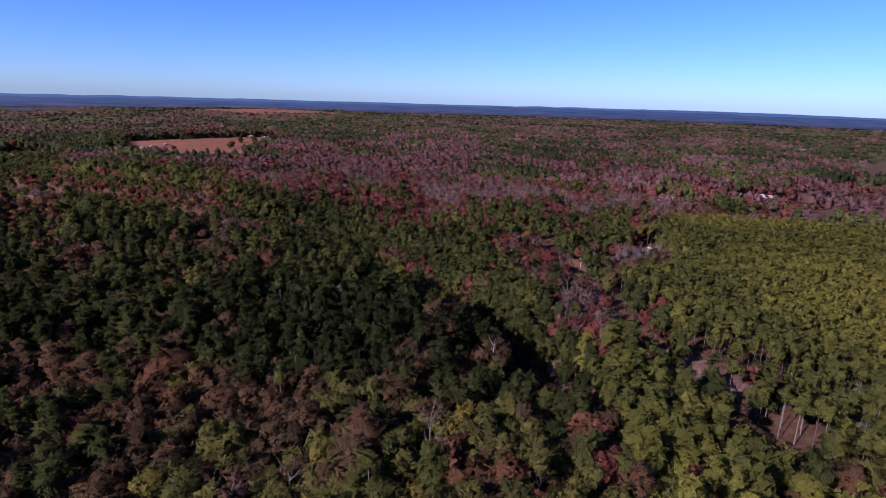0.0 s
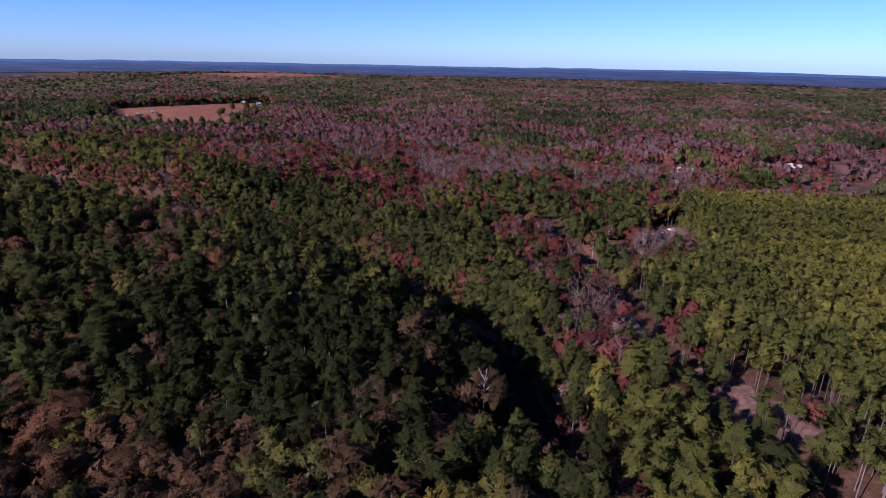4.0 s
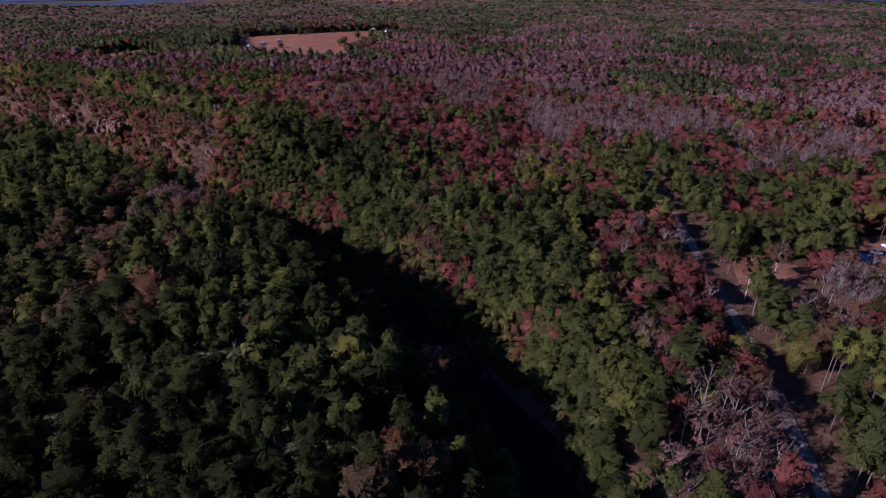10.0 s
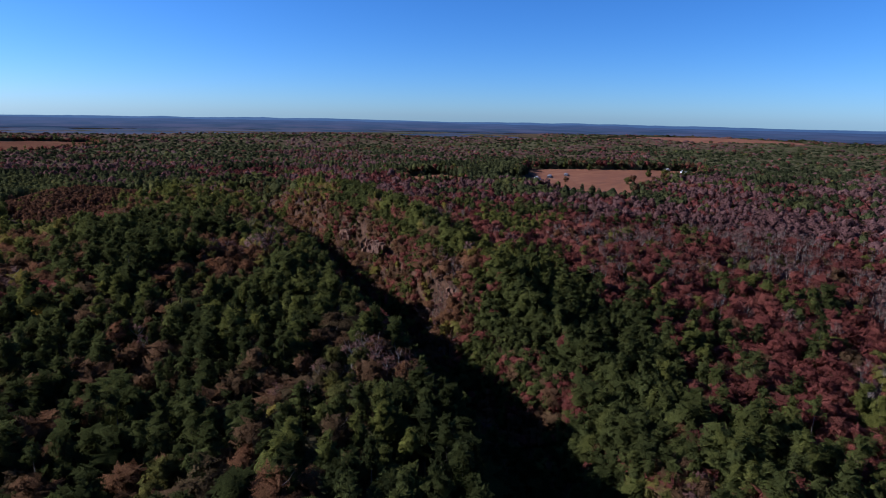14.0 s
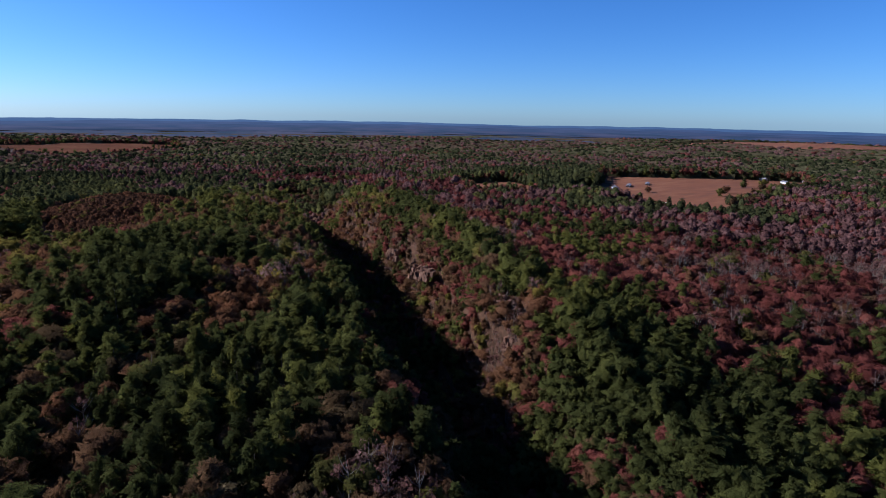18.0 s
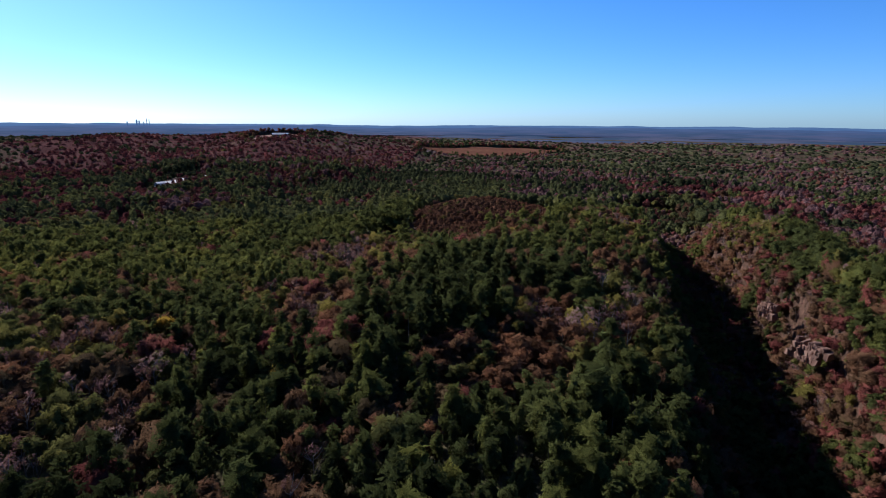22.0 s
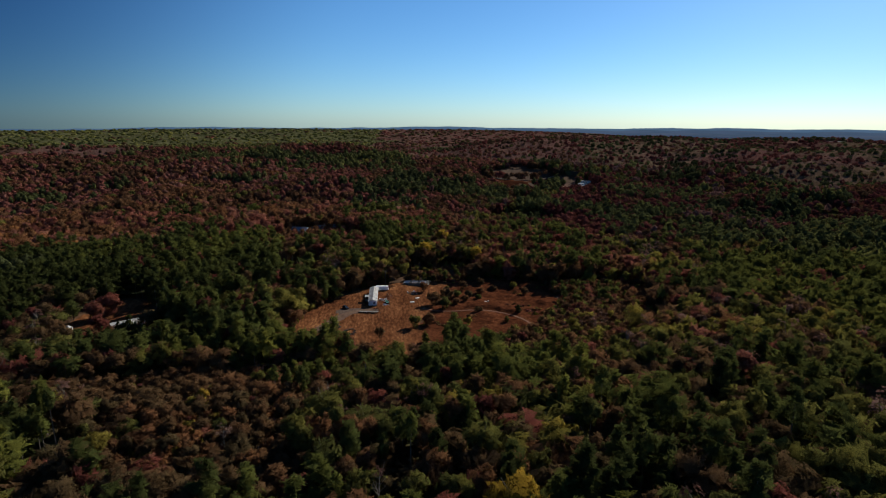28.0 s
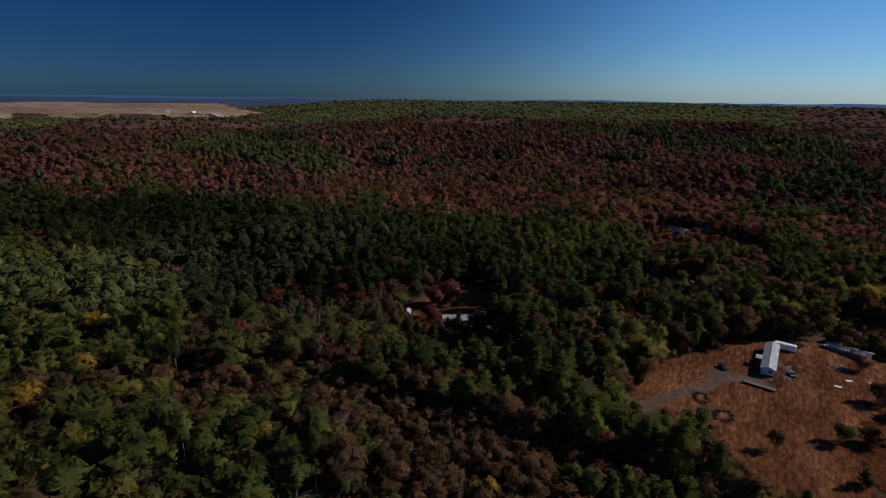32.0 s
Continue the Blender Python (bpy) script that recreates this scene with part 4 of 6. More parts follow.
def grow(cell, lo, hi, size=1000):
    g = np.arange(-size, size, cell)
    gx, gy = np.meshgrid(g - 80, g + 160)
    x, y = gx.ravel() + DICE.uniform(-0.46, 0.46, gx.size) * cell, gy.ravel() + DICE.uniform(-0.46, 0.46, gx.size) * cell
    d, _, _ = along(REACH, x, y)
    keep = (d >= lo) & (d < hi)
    x, y, d = x[keep], y[keep], d[keep]
    yaw, _ = bearing(x, y)
    ok = free(x, y) & ~within(PLANTATION, x, y) & ((d < 205) | (yaw < 254) | (yaw > 316) | (DICE.rand(len(x)) < 0.22))
    return x[ok], y[ok], d[ok]


LOW = ((-36, -50, 24), (-8, -62, 16), (-100, -285, 46), (-850, -75, 28), (-815, -95, 26), (-905, -118, 34), (-935, -92, 30), (-870, -130, 28), (244, 606, 52), (366, 626, 52), (-480, 905, 50), (-400, 840, 50), (-530, 912, 45), (-350, 850, 45), (-1580, -150, 70), (-468, -606, 34), (-345, -518, 30), (-385, -668, 40), (-320, -380, 45), (-84, -168, 17), (-100, -180, 16), (144, 372, 14), (-425, 275, 35), (-465, 240, 25), (-193, -161, 20), (-208, -164, 18), (-168, -14, 20), (-235, -18, 40), (-275, -60, 40), (-295, -100, 34))


def sizes(kind, x, y):
    """Height and crown radius of each tree."""
    n = len(x)
    dp, side, run = pit(x, y)
    h = {"pine": 18.5, "maple": 15.0, "oak": 14.5, "poplar": 16.0, "bare": 18.0}[kind] * DICE.normal(1, 0.13, n).clip(0.6, 1.4)
    r = {"pine": 4.3, "maple": 4.5, "oak": 4.6, "poplar": 4.2, "bare": 3.4}[kind] * np.exp(DICE.normal(0.02, 0.30, n)).clip(0.55, 1.9)
    if kind == "pine":
        planted = within(ROAD_PINES, x, y)
        h, r = h + 1.0 * planted, np.where(planted, r * 0.78, r)
    young = (side > 0) & (dp < 40) & (run > 40)
    small = np.where(young, np.where(run > 230, 0.42, 0.7), np.where((side < 0) & (y > 120) & (y < 420), 0.92, 1.0))
    for cx, cy, cr in LOW:
        small = np.where(np.hypot(x - cx, y - cy) < cr, 0.42, small)
    small = np.where(within(BROWN_ONE, x, y) | within(BROWN_TWO, x, y), 0.55, small)
    small = np.where(within(BROWN_THREE, x, y), 0.85, small)
    small = np.where(np.hypot(x + 240, y - 294) < 27, 0.72, small)
    small = np.where(within(BROWN_HILL, x, y), 0.3, small)
    small = np.where((side < 0) & (dp > 12) & (dp < 34) & (run > 40), 0.7, small)
    deep = (dp < 22) & (run > 60)
    small = np.where(deep, 0.5, small)
    return h * small, r * (0.35 + 0.65 * small)


TEMPLATES = {}
for kind in KINDS:
    rs = np.random.RandomState(40 + KINDS.index(kind))
    fine, size = {"pine": (104, 0.265), "bare": (48, 0.14)}.get(kind, (104, 0.26))
    loose, wide = {"bare": (22, 0.20)}.get(kind, (34, 0.395))
    TEMPLATES[kind, 0] = [(crown(kind, fine, size, rs, 3),) + core(kind, rs) for _ in range(7)]
    TEMPLATES[kind, 1] = [(crown(kind, loose, wide, rs, 3),) + core(kind, rs) for _ in range(7)]
    TEMPLATES[kind, 2] = [(crown(kind, 9, 0.40, rs, 3) * (1, 1, 1 / TALL[kind]),) + blob(rs, 4) for _ in range(10)]
    TEMPLATES[kind, 3] = [blob(rs, 3) for _ in range(10)]
STEM = np.array([[(-1, -0.6, 0), (1, -0.6, 0), (0.5, -0.3, 1), (-0.5, -0.3, 1)], [(1, -0.6, 0), (0, 1.1, 0), (0, 0.55, 1), (0.5, -0.3, 1)], [(0, 1.1, 0), (-1, -0.6, 0), (-0.5, -0.3, 1), (0, 0.55, 1)]])
BOUGHS = [twigs(20, np.random.RandomState(70 + i)) for i in range(6)]
WOODS = {(k, far): ([], [], []) for k in KINDS for far in (False, True)}
STEMS, PALE = [], []
CHOSEN = {k: [] for k in KINDS}
STAND = np.array([(10, 95), (45, 190), (60, 240), (-40, 235), (-150, 300), (-230, 260), (-240, 190), (-150, 60), (-60, 60)], float)


def mingle(x, y):
    """Even chances from 0 to 1, in small groves rather than tree by tree."""
    v = 0.20 * DICE.rand(len(x)) + 0.34 * wave(x, y, 17, 7) + 0.30 * wave(x, y, 52, 8) + 0.16 * wave(x, y, 130, 1)
    return np.argsort(np.argsort(v + 1e-9 * DICE.rand(len(x)))) / max(1, len(x))


def plant(x, y, lod, wanted=None):
    w = np.cumsum(shares(x, y), 1)
    roll = mingle(x, y)[:, None]
    which = (roll > w).sum(1).clip(0, 4)
    for i, kind in enumerate(KINDS):
        k = which == i
        kx, ky = x[k], y[k]
        if not len(kx):
            continue
        h, r = sizes(kind, kx, ky)
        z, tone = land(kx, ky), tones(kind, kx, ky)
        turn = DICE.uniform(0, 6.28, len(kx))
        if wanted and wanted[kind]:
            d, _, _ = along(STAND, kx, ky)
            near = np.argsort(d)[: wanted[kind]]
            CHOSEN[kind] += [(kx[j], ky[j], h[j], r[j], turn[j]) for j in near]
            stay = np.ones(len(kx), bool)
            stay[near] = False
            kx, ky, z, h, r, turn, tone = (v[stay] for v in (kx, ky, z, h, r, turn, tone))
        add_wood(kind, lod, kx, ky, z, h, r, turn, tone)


def add_wood(kind, lod, x, y, z, h, r, turn, tone):
    pieces, hues, rounds = WOODS[kind, lod > 1]
    tall = np.minimum(TALL[kind] * r, h * 0.92) * (1 if lod < 2 else 0.95)
    r = r * (1.08, 1.05, 1.22, 1.0)[lod]
    if lod == 3:
        tall = 0.50 * h
    rise = tall / TALL[kind] if lod < 2 else tall
    foot = h - tall
    ts = TEMPLATES[kind, lod]
    kind_of = DICE.randint(0, len(ts), len(x))
    for n, t in enumerate(ts):
        k = kind_of == n
        if not k.any():
            continue
        place = (x[k], y[k], z[k] + foot[k], r[k], rise[k], turn[k])
        for shape in t:
            made = put(shape, *place)
            pieces.append(made)
            hues.append(np.repeat(tone[k], len(shape)))
            mid = np.stack([x[k], y[k], z[k] + foot[k] + 0.4 * tall[k]], 1)
            rounds.append(swell(made, np.repeat(mid, len(shape), 0)[:, None]))
    if lod == 0 or kind == "bare" and lod == 1:
        (PALE if kind == "bare" else STEMS).append(put(STEM, x, y, z - 0.3, 0.0085 * h, h * (0.85 if kind == "pine" else 0.65), turn))
    if kind == "bare" and lod < 2:
        for n, t in enumerate(BOUGHS):
            k = kind_of % len(BOUGHS) == n
            PALE.append(put(t[:: 1 + lod], x[k], y[k], z[k] + foot[k], r[k] * 0.95, rise[k], turn[k]))


nx, ny, _ = grow(6.3, 0, 205)
unseen = (nx > 75) & (ny < 75)
plant(nx[unseen], ny[unseen], 2)
nx, ny = nx[~unseen], ny[~unseen]
plant(nx, ny, 0, {"pine": 300, "maple": 220, "oak": 300, "poplar": 200, "bare": 150})
bx, by, _ = grow(2.7, 0, 480)
bd, bs, br = pit(bx, by)
wall = ((bs > 0) & (bd < 44) & (bd > 12) & (br > 60) & (br < 220)) | ((bs > 0) & (bd < 46) & (bd > 12) & (br >= 220)) | ((bs < 0) & (bd < 14) & (br > 165))
plant(bx[wall], by[wall], 1)
# low growth round the sycamore
bx, by = DICE.uniform(-4, 34, 150), DICE.uniform(156, 192, 150)
clear = ((np.hypot(bx - 17, by - 179) < 10) | (np.hypot(bx - 19, by - 168) < 9) | (np.hypot(bx - 6, by - 171) < 10)) & (pit(bx, by)[0] > 10)
bx, by = bx[clear], by[clear]
for i, kind in enumerate(("oak", "pine", "maple", "poplar")):
    k = np.isin(np.arange(len(bx)) % 8, ((0, 1, 2, 3), (4, 5), (6,), (7,))[i])
    add_wood(kind, 0, bx[k], by[k], land(bx[k], by[k]), DICE.uniform(3.0, 8.0, k.sum()), DICE.uniform(1.3, 2.4, k.sum()), DICE.uniform(0, 6.28, k.sum()), DICE.uniform(0.3, 0.7, k.sum()))
# scrub on the bank above the pit water
bx, by = DICE.uniform(24, 58, 420), DICE.uniform(160, 272, 420)
bd, bs, br = pit(bx, by)
bank = (bs > 0) & (bd > 9.5) & (bd < 17)
bx, by = bx[bank], by[bank]
for i, kind in enumerate(("oak", "bare", "maple")):
    k = np.isin(np.arange(len(bx)) % 6, ((0, 1, 2), (3, 4), (5,))[i])
    add_wood(kind, 0, bx[k], by[k], land(bx[k], by[k]), DICE.uniform(3.5, 7.5, k.sum()), DICE.uniform(1.2, 2.2, k.sum()), DICE.uniform(0, 6.28, k.sum()), DICE.uniform(0.4, 0.8, k.sum()))
gx, gy = np.meshgrid(np.arange(-280, -180, 2.6), np.arange(-160, -10, 2.6))
bx, by = gx.ravel() + DICE.uniform(-1.2, 1.2, gx.size), gy.ravel() + DICE.uniform(-1.2, 1.2, gx.size)
brush = within(BRUSH, bx, by) & (wave(bx, by, 9, 3) > 0.76)
bx, by = bx[brush], by[brush]
for i, kind in enumerate(("oak", "maple", "poplar")):
    k = np.arange(len(bx)) % 5 == i if i else np.arange(len(bx)) % 5 % 4 == 0
    add_wood(kind, 1, bx[k], by[k], land(bx[k], by[k]), DICE.uniform(0.5, 1.7, k.sum()), DICE.uniform(0.8, 1.8, k.sum()), DICE.uniform(0, 6.28, k.sum()), DICE.uniform(0.2, 0.8, k.sum()))
gx, gy = np.meshgrid(np.arange(-330, 60, 2.7), np.arange(-130, 115, 2.7))
bx, by = gx.ravel() + DICE.uniform(-1.3, 1.3, gx.size), gy.ravel() + DICE.uniform(-1.3, 1.3, gx.size)
scrub = within(BROWN_ONE, bx, by) | within(BROWN_TWO, bx, by)
for cx, cy, cr in LOW:
    scrub |= np.hypot(bx - cx, by - cy) < cr
scrub &= free(bx, by) & (wave(bx, by, 16, 6) > 0.25)
bx, by = bx[scrub], by[scrub]
for i, kind in enumerate(("oak", "maple", "poplar")):
    k = np.isin(np.arange(len(bx)) % 9, ((0, 1, 2, 3, 4, 5, 6), (7,), (8,))[i])
    add_wood(kind, 1, bx[k], by[k], land(bx[k], by[k]), DICE.uniform(2.5, 6.5, k.sum()), DICE.uniform(1.3, 2.6, k.sum()), DICE.uniform(0, 6.28, k.sum()), np.clip(0.16 + 0.55 * wave(bx[k], by[k], 25, 2) + 0.2 * DICE.rand(k.sum()), 0, 1))
gx, gy = np.meshgrid(np.arange(-690, -450, 3.1), np.arange(235, 395, 3.1))
bx, by = gx.ravel() + DICE.uniform(-1.4, 1.4, gx.size), gy.ravel() + DICE.uniform(-1.4, 1.4, gx.size)
brush = within(BROWN_HILL, bx + 22 * (wave(bx, by, 20, 4) - 0.5), by + 22 * (wave(bx, by, 20, 5) - 0.5))
bx, by = bx[brush], by[brush]
for i, kind in enumerate(("oak", "poplar")):
    k = (np.arange(len(bx)) % 14 == 0) == (i == 1)
    add_wood(kind, 2, bx[k], by[k], land(bx[k], by[k]), DICE.uniform(2.0, 6.5, k.sum()), DICE.uniform(1.5, 2.9, k.sum()), DICE.uniform(0, 6.28, k.sum()), np.clip(0.45 + wave(bx[k], by[k], 40, 2) * 0.5, 0, 1))
nx, ny, _ = grow(6.3, 205, 440)
plant(nx, ny, 1)
gx, gy = np.meshgrid(np.arange(95, 475, 4.5), np.arange(105, 470, 4.5))
nx, ny = gx.ravel() + DICE.uniform(-1.7, 1.7, gx.size), gy.ravel() + DICE.uniform(-1.7, 1.7, gx.size)
planted = within(PLANTATION, nx, ny) & free(nx, ny)
nx, ny = nx[planted], ny[planted]
add_wood("pine", 1, nx, ny, land(nx, ny), 20.5 * DICE.normal(1, 0.05, len(nx)), DICE.uniform(2.5, 3.5, len(nx)), DICE.uniform(0, 6.28, len(nx)), tones("pine", nx, ny))
STEMS.append(put(STEM, nx, ny, land(nx, ny) - 0.3, np.full(len(nx), 0.15), np.full(len(nx), 18.0), 0 * nx))
nx, ny, _ = grow(7.6, 440, 950, 1400)
plant(nx, ny, 2)


def plant_far():
    """Beyond a kilometre, rows of crowns that grow into clumps with the distance."""
    rows = np.exp(np.r_[np.arange(math.log(900), math.log(1700), 0.019), np.arange(math.log(1700), math.log(3360), 0.026)])
    for r0 in rows:
        n = int(2 * math.pi / 0.0064)
        a = (np.arange(n) + DICE.uniform(-0.5, 0.5, n)) * 0.0064
        r = r0 * (1 + DICE.uniform(-0.013, 0.013, n))
        x, y = MID[0] + r * np.cos(a), MID[1] + r * np.sin(a)
        d, _, _ = along(REACH, x, y)
        yaw, _ = bearing(x, y)
        ok = free(x, y) & (d > 950) & ((r < 2850) | (yaw < 34) | (yaw > 93)) & ((yaw < 254) | (yaw > 316) | (np.arange(n) % 6 < 1))
        x, y, r = x[ok], y[ok], r[ok]
        w = np.cumsum(shares(x, y), 1)
        which = (mingle(x, y)[:, None] > w).sum(1).clip(0, 4)
        for i, kind in enumerate(KINDS):
            k = which == i
            m = int(k.sum())
            if m:
                wide = np.maximum(4.4, 0.0044 * r[k]) * DICE.uniform(0.7, 1.35, m)
                high = DICE.uniform(11, 18, m)
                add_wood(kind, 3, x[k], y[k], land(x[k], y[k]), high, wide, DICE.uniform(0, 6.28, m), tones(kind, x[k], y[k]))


plant_far()


def tree_line(poly, gap, offset, pines):
    """Full-grown trees along the edge of open ground."""
    p = np.array(poly, float)
    mid = p.mean(0)
    for a, b in zip(p, np.roll(p, -1, 0)):
        n = max(2, int(np.hypot(*(b - a)) / gap))
        at = (np.arange(n) + DICE.uniform(0, 0.8, n)) / n
        c = a + (b - a) * at[:, None]
        out = c - mid
        c = c + out / np.hypot(*out.T)[:, None] * (offset + DICE.uniform(0, 9, n))[:, None]
        ok = free(c[:, 0], c[:, 1])
        for cx, cy, cr in LOW:
            ok &= np.hypot(c[:, 0] - cx, c[:, 1] - cy) > cr
        c = c[ok]
        which = DICE.rand(len(c))
        for kind, lo, hi in (("pine", 0, pines), ("oak", pines, 0.5 * pines + 0.5), ("maple", 0.5 * pines + 0.5, 1.01)):
            q = c[(which >= lo) & (which < hi)]
            m = len(q)
            if m:
                add_wood(kind, 1, q[:, 0], q[:, 1], land(q[:, 0], q[:, 1]), DICE.uniform(15, 22, m), DICE.uniform(5.0, 7.5, m), DICE.uniform(0, 6.28, m), DICE.uniform(0.25, 0.65, m))


def hedge(poly, gap, tall, seed):
    """Young trees and bushes along the edge of open ground."""
    p = np.array(poly, float)
    mid, rs = p.mean(0), np.random.RandomState(seed)
    for a, b in zip(p, np.roll(p, -1, 0)):
        n = max(2, int(np.hypot(*(b - a)) / gap))
        c = a + (b - a) * rs.rand(n)[:, None]
        out = c - mid
        c = c + out / np.hypot(*out.T)[:, None] * rs.uniform(-1.0, 7.0, n)[:, None]
        c = c[~within(BRUSH, c[:, 0], c[:, 1]) & ~within(CLEARING, c[:, 0], c[:, 1]) & (along(DRIVE, c[:, 0], c[:, 1])[0] > 4)]
        which = rs.rand(len(c))
        for kind, lo, hi in (("pine", 0, 0.3), ("oak", 0.3, 0.75), ("poplar", 0.75, 0.92), ("maple", 0.92, 1.01)):
            q = c[(which >= lo) & (which < hi)]
            m = len(q)
            if m:
                h = tall * rs.uniform(0.45, 1.3, m)
                add_wood(kind, 1, q[:, 0], q[:, 1], land(q[:, 0], q[:, 1]), h, 0.22 * h + rs.uniform(0.6, 1.4, m), rs.uniform(0, 6.28, m), rs.uniform(0.2, 0.7, m))


hedge(CLEARING, 1.5, 6.0, 21)
hedge(BRUSH, 1.5, 5.0, 22)
tree_line(BIG_FIELD, 7.0, 6.0, 0.45)
tree_line(LITTLE_FIELD, 7.0, 5.0, 0.5)
tree_line(FAR_PASTURE, 8.0, 5.0, 0.5)
tree_line(HILL_FIELD, 14.0, 6.0, 0.5)
tree_line(BARN_FIELD, 12.0, 6.0, 0.2)


def understory():
    """Closed lower storey, away from the walk, added to lighten gaps in the woods."""
    turns, rings = 420, [8.0]
    while rings[-1] < 3300:
        rings.append(rings[-1] * 1.02 + 2)
    a = np.linspace(0, 2 * math.pi, turns, endpoint=False)
    r = np.array(rings)[:, None]
    x, y = MID[0] + r * np.cos(a), MID[1] + r * np.sin(a)
    yaw, far = bearing(x, y)
    z = land(x, y) + 3.0 + 5.0 * step(280, 540, far) + 2.5 * step(900, 1200, far) + 8.0 * within(PLANTATION, x, y) + 3.0 * (wave(x, y, 14, 3) - 0.5) + 1.6 * (wave(x, y, 6, 4) - 0.5)
    d, _, _ = along(REACH, x.ravel(), y.ravel())
    dp, side, run = pit(x, y)
    bad = ~free(x.ravel(), y.ravel()).reshape(x.shape) | (dp < 46) | (along(CREEK_ROAD, x, y)[0] < 18) | within(BROWN_ONE, x, y) | within(BROWN_TWO, x, y) | (np.hypot(x - 110, y - 204) < 36)
    for cx, cy, cr in LOW:
        bad |= np.hypot(x - cx, y - cy) < cr + 6
    grid = np.stack([x, y, z], -1)
    nxt = np.roll(grid, -1, 1)
    ok = ~(bad[:-1] | bad[1:] | np.roll(bad, -1, 1)[:-1] | np.roll(bad, -1, 1)[1:])
    quads = np.stack([grid[:-1], grid[1:], nxt[1:], nxt[:-1]], 2)[ok]
    # leafy edges down to the ground where the woods end
    deep = np.stack([x, y, land(x, y) - 0.5], -1)
    wide = np.roll(deep, -1, 1)
    skirts = []
    for off, (p0, p1, q1, q0) in (((0, 1), (nxt[:-1], nxt[1:], wide[1:], wide[:-1])), ((0, -1), (grid[:-1], grid[1:], deep[1:], deep[:-1]))):
        edge = ok & ~np.roll(ok, -off[1], 1) & (far[:-1] > 430)
        skirts.append(np.stack([p0, p1, q1, q0], 2)[edge])
    for k, (p0, p1, q1, q0) in ((-1, (grid[1:], nxt[1:], wide[1:], deep[1:])), (1, (grid[:-1], nxt[:-1], wide[:-1], deep[:-1]))):
        edge = ok & ~np.roll(ok, k, 0) & (far[:-1] > 430)
        skirts.append(np.stack([p0, p1, q1, q0], 2)[edge])
    quads = np.concatenate([quads, *skirts])
    mid = quads.mean(1)
    mix = shares(mid[:, 0], mid[:, 1])
    # Leaf colours raised so that shaded gaps read lighter, as in haze.
    leaf = foliage("understory_leaves", [(0.0, (0.064, 0.070, 0.030)), (0.35, (0.072, 0.056, 0.030)), (0.62, (0.092, 0.053, 0.040)), (0.8, (0.088, 0.044, 0.036)), (1.0, (0.070, 0.029, 0.024))], "wood", 0.0, 0.8, 0.03)
    me = mesh_of("understory", [quads], leaf, [np.clip(1.0 * mix[:, 1] + 0.5 * mix[:, 2] + 0.45 * mix[:, 4] + 0.1, 0, 1)])
    tagged(new("understory", me), "closed brown and green understory added to lighten gaps in the woods", "understory", kind="stuff")


understory()
def tufts():
    """Dry grass clumps over the clearing."""
    n = 15000
    x, y = DICE.uniform(-275, -100, n), DICE.uniform(-155, -8, n)
    ok = (within(CLEARING, x, y) | (within(BRUSH, x, y) & (DICE.rand(n) < 0.5))) & (wave(x, y, 12, 6) + 0.35 * DICE.rand(n) > 0.55)
    x, y = x[ok], y[ok]
    n = len(x)
    z = np.array([level(a, b) for a, b in zip(x, y)]) + 0.2
    a, s = DICE.uniform(0, 6.28, n), DICE.uniform(0.15, 0.38, n)
    foot = np.stack([x, y, z], 1)
    out = np.stack([np.cos(a), np.sin(a), 0 * a], 1) * s[:, None]
    tip = foot + np.stack([DICE.normal(0, 0.15, n), DICE.normal(0, 0.15, n), s * 1.1], 1)
    blades = np.stack([foot - out, foot + out, tip], 1)
    me = mesh_of("grass_tufts", [blades], foliage("straw", [(0.0, (0.11, 0.042, 0.019)), (0.5, (0.18, 0.076, 0.032)), (1.0, (0.32, 0.17, 0.07))], "wood", 0.0, 1.0, 0.5), [np.clip(wave(x, y, 18, 4) * 0.7 + 0.3 * DICE.rand(n), 0, 1)])
    tagged(new("grass_tufts", me), "tawny dry grass clumps over the clearing", "grass", kind="stuff")


tufts()
WOOD_LABEL = {
    "pine": ("pine_woods", "dense green loblolly pine woods on rolling ground"),
    "maple": ("maple_woods", "crimson and pink autumn maple woods"),
    "oak": ("oak_woods", "rust brown autumn oak woods"),
    "poplar": ("poplar_woods", "olive and gold autumn poplar woods"),
    "bare": ("bare_woods", "grey mauve hardwoods with few leaves left"),
}
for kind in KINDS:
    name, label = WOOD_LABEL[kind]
    for far, leaf in ((False, LEAF_WOOD), (True, LEAF_FAR_SHADED)):
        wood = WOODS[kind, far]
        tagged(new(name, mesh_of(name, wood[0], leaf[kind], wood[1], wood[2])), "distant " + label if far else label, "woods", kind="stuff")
tagged(new("tree_trunks", mesh_of("tree_trunks", STEMS, M_BARK)), "grey brown trunks under the canopy", "trunks", kind="stuff")
tagged(new("pale_trunks", mesh_of("pale_trunks", PALE, M_PALE)), "pale bare trunks and limbs of leafless hardwoods", "trunks", kind="stuff")


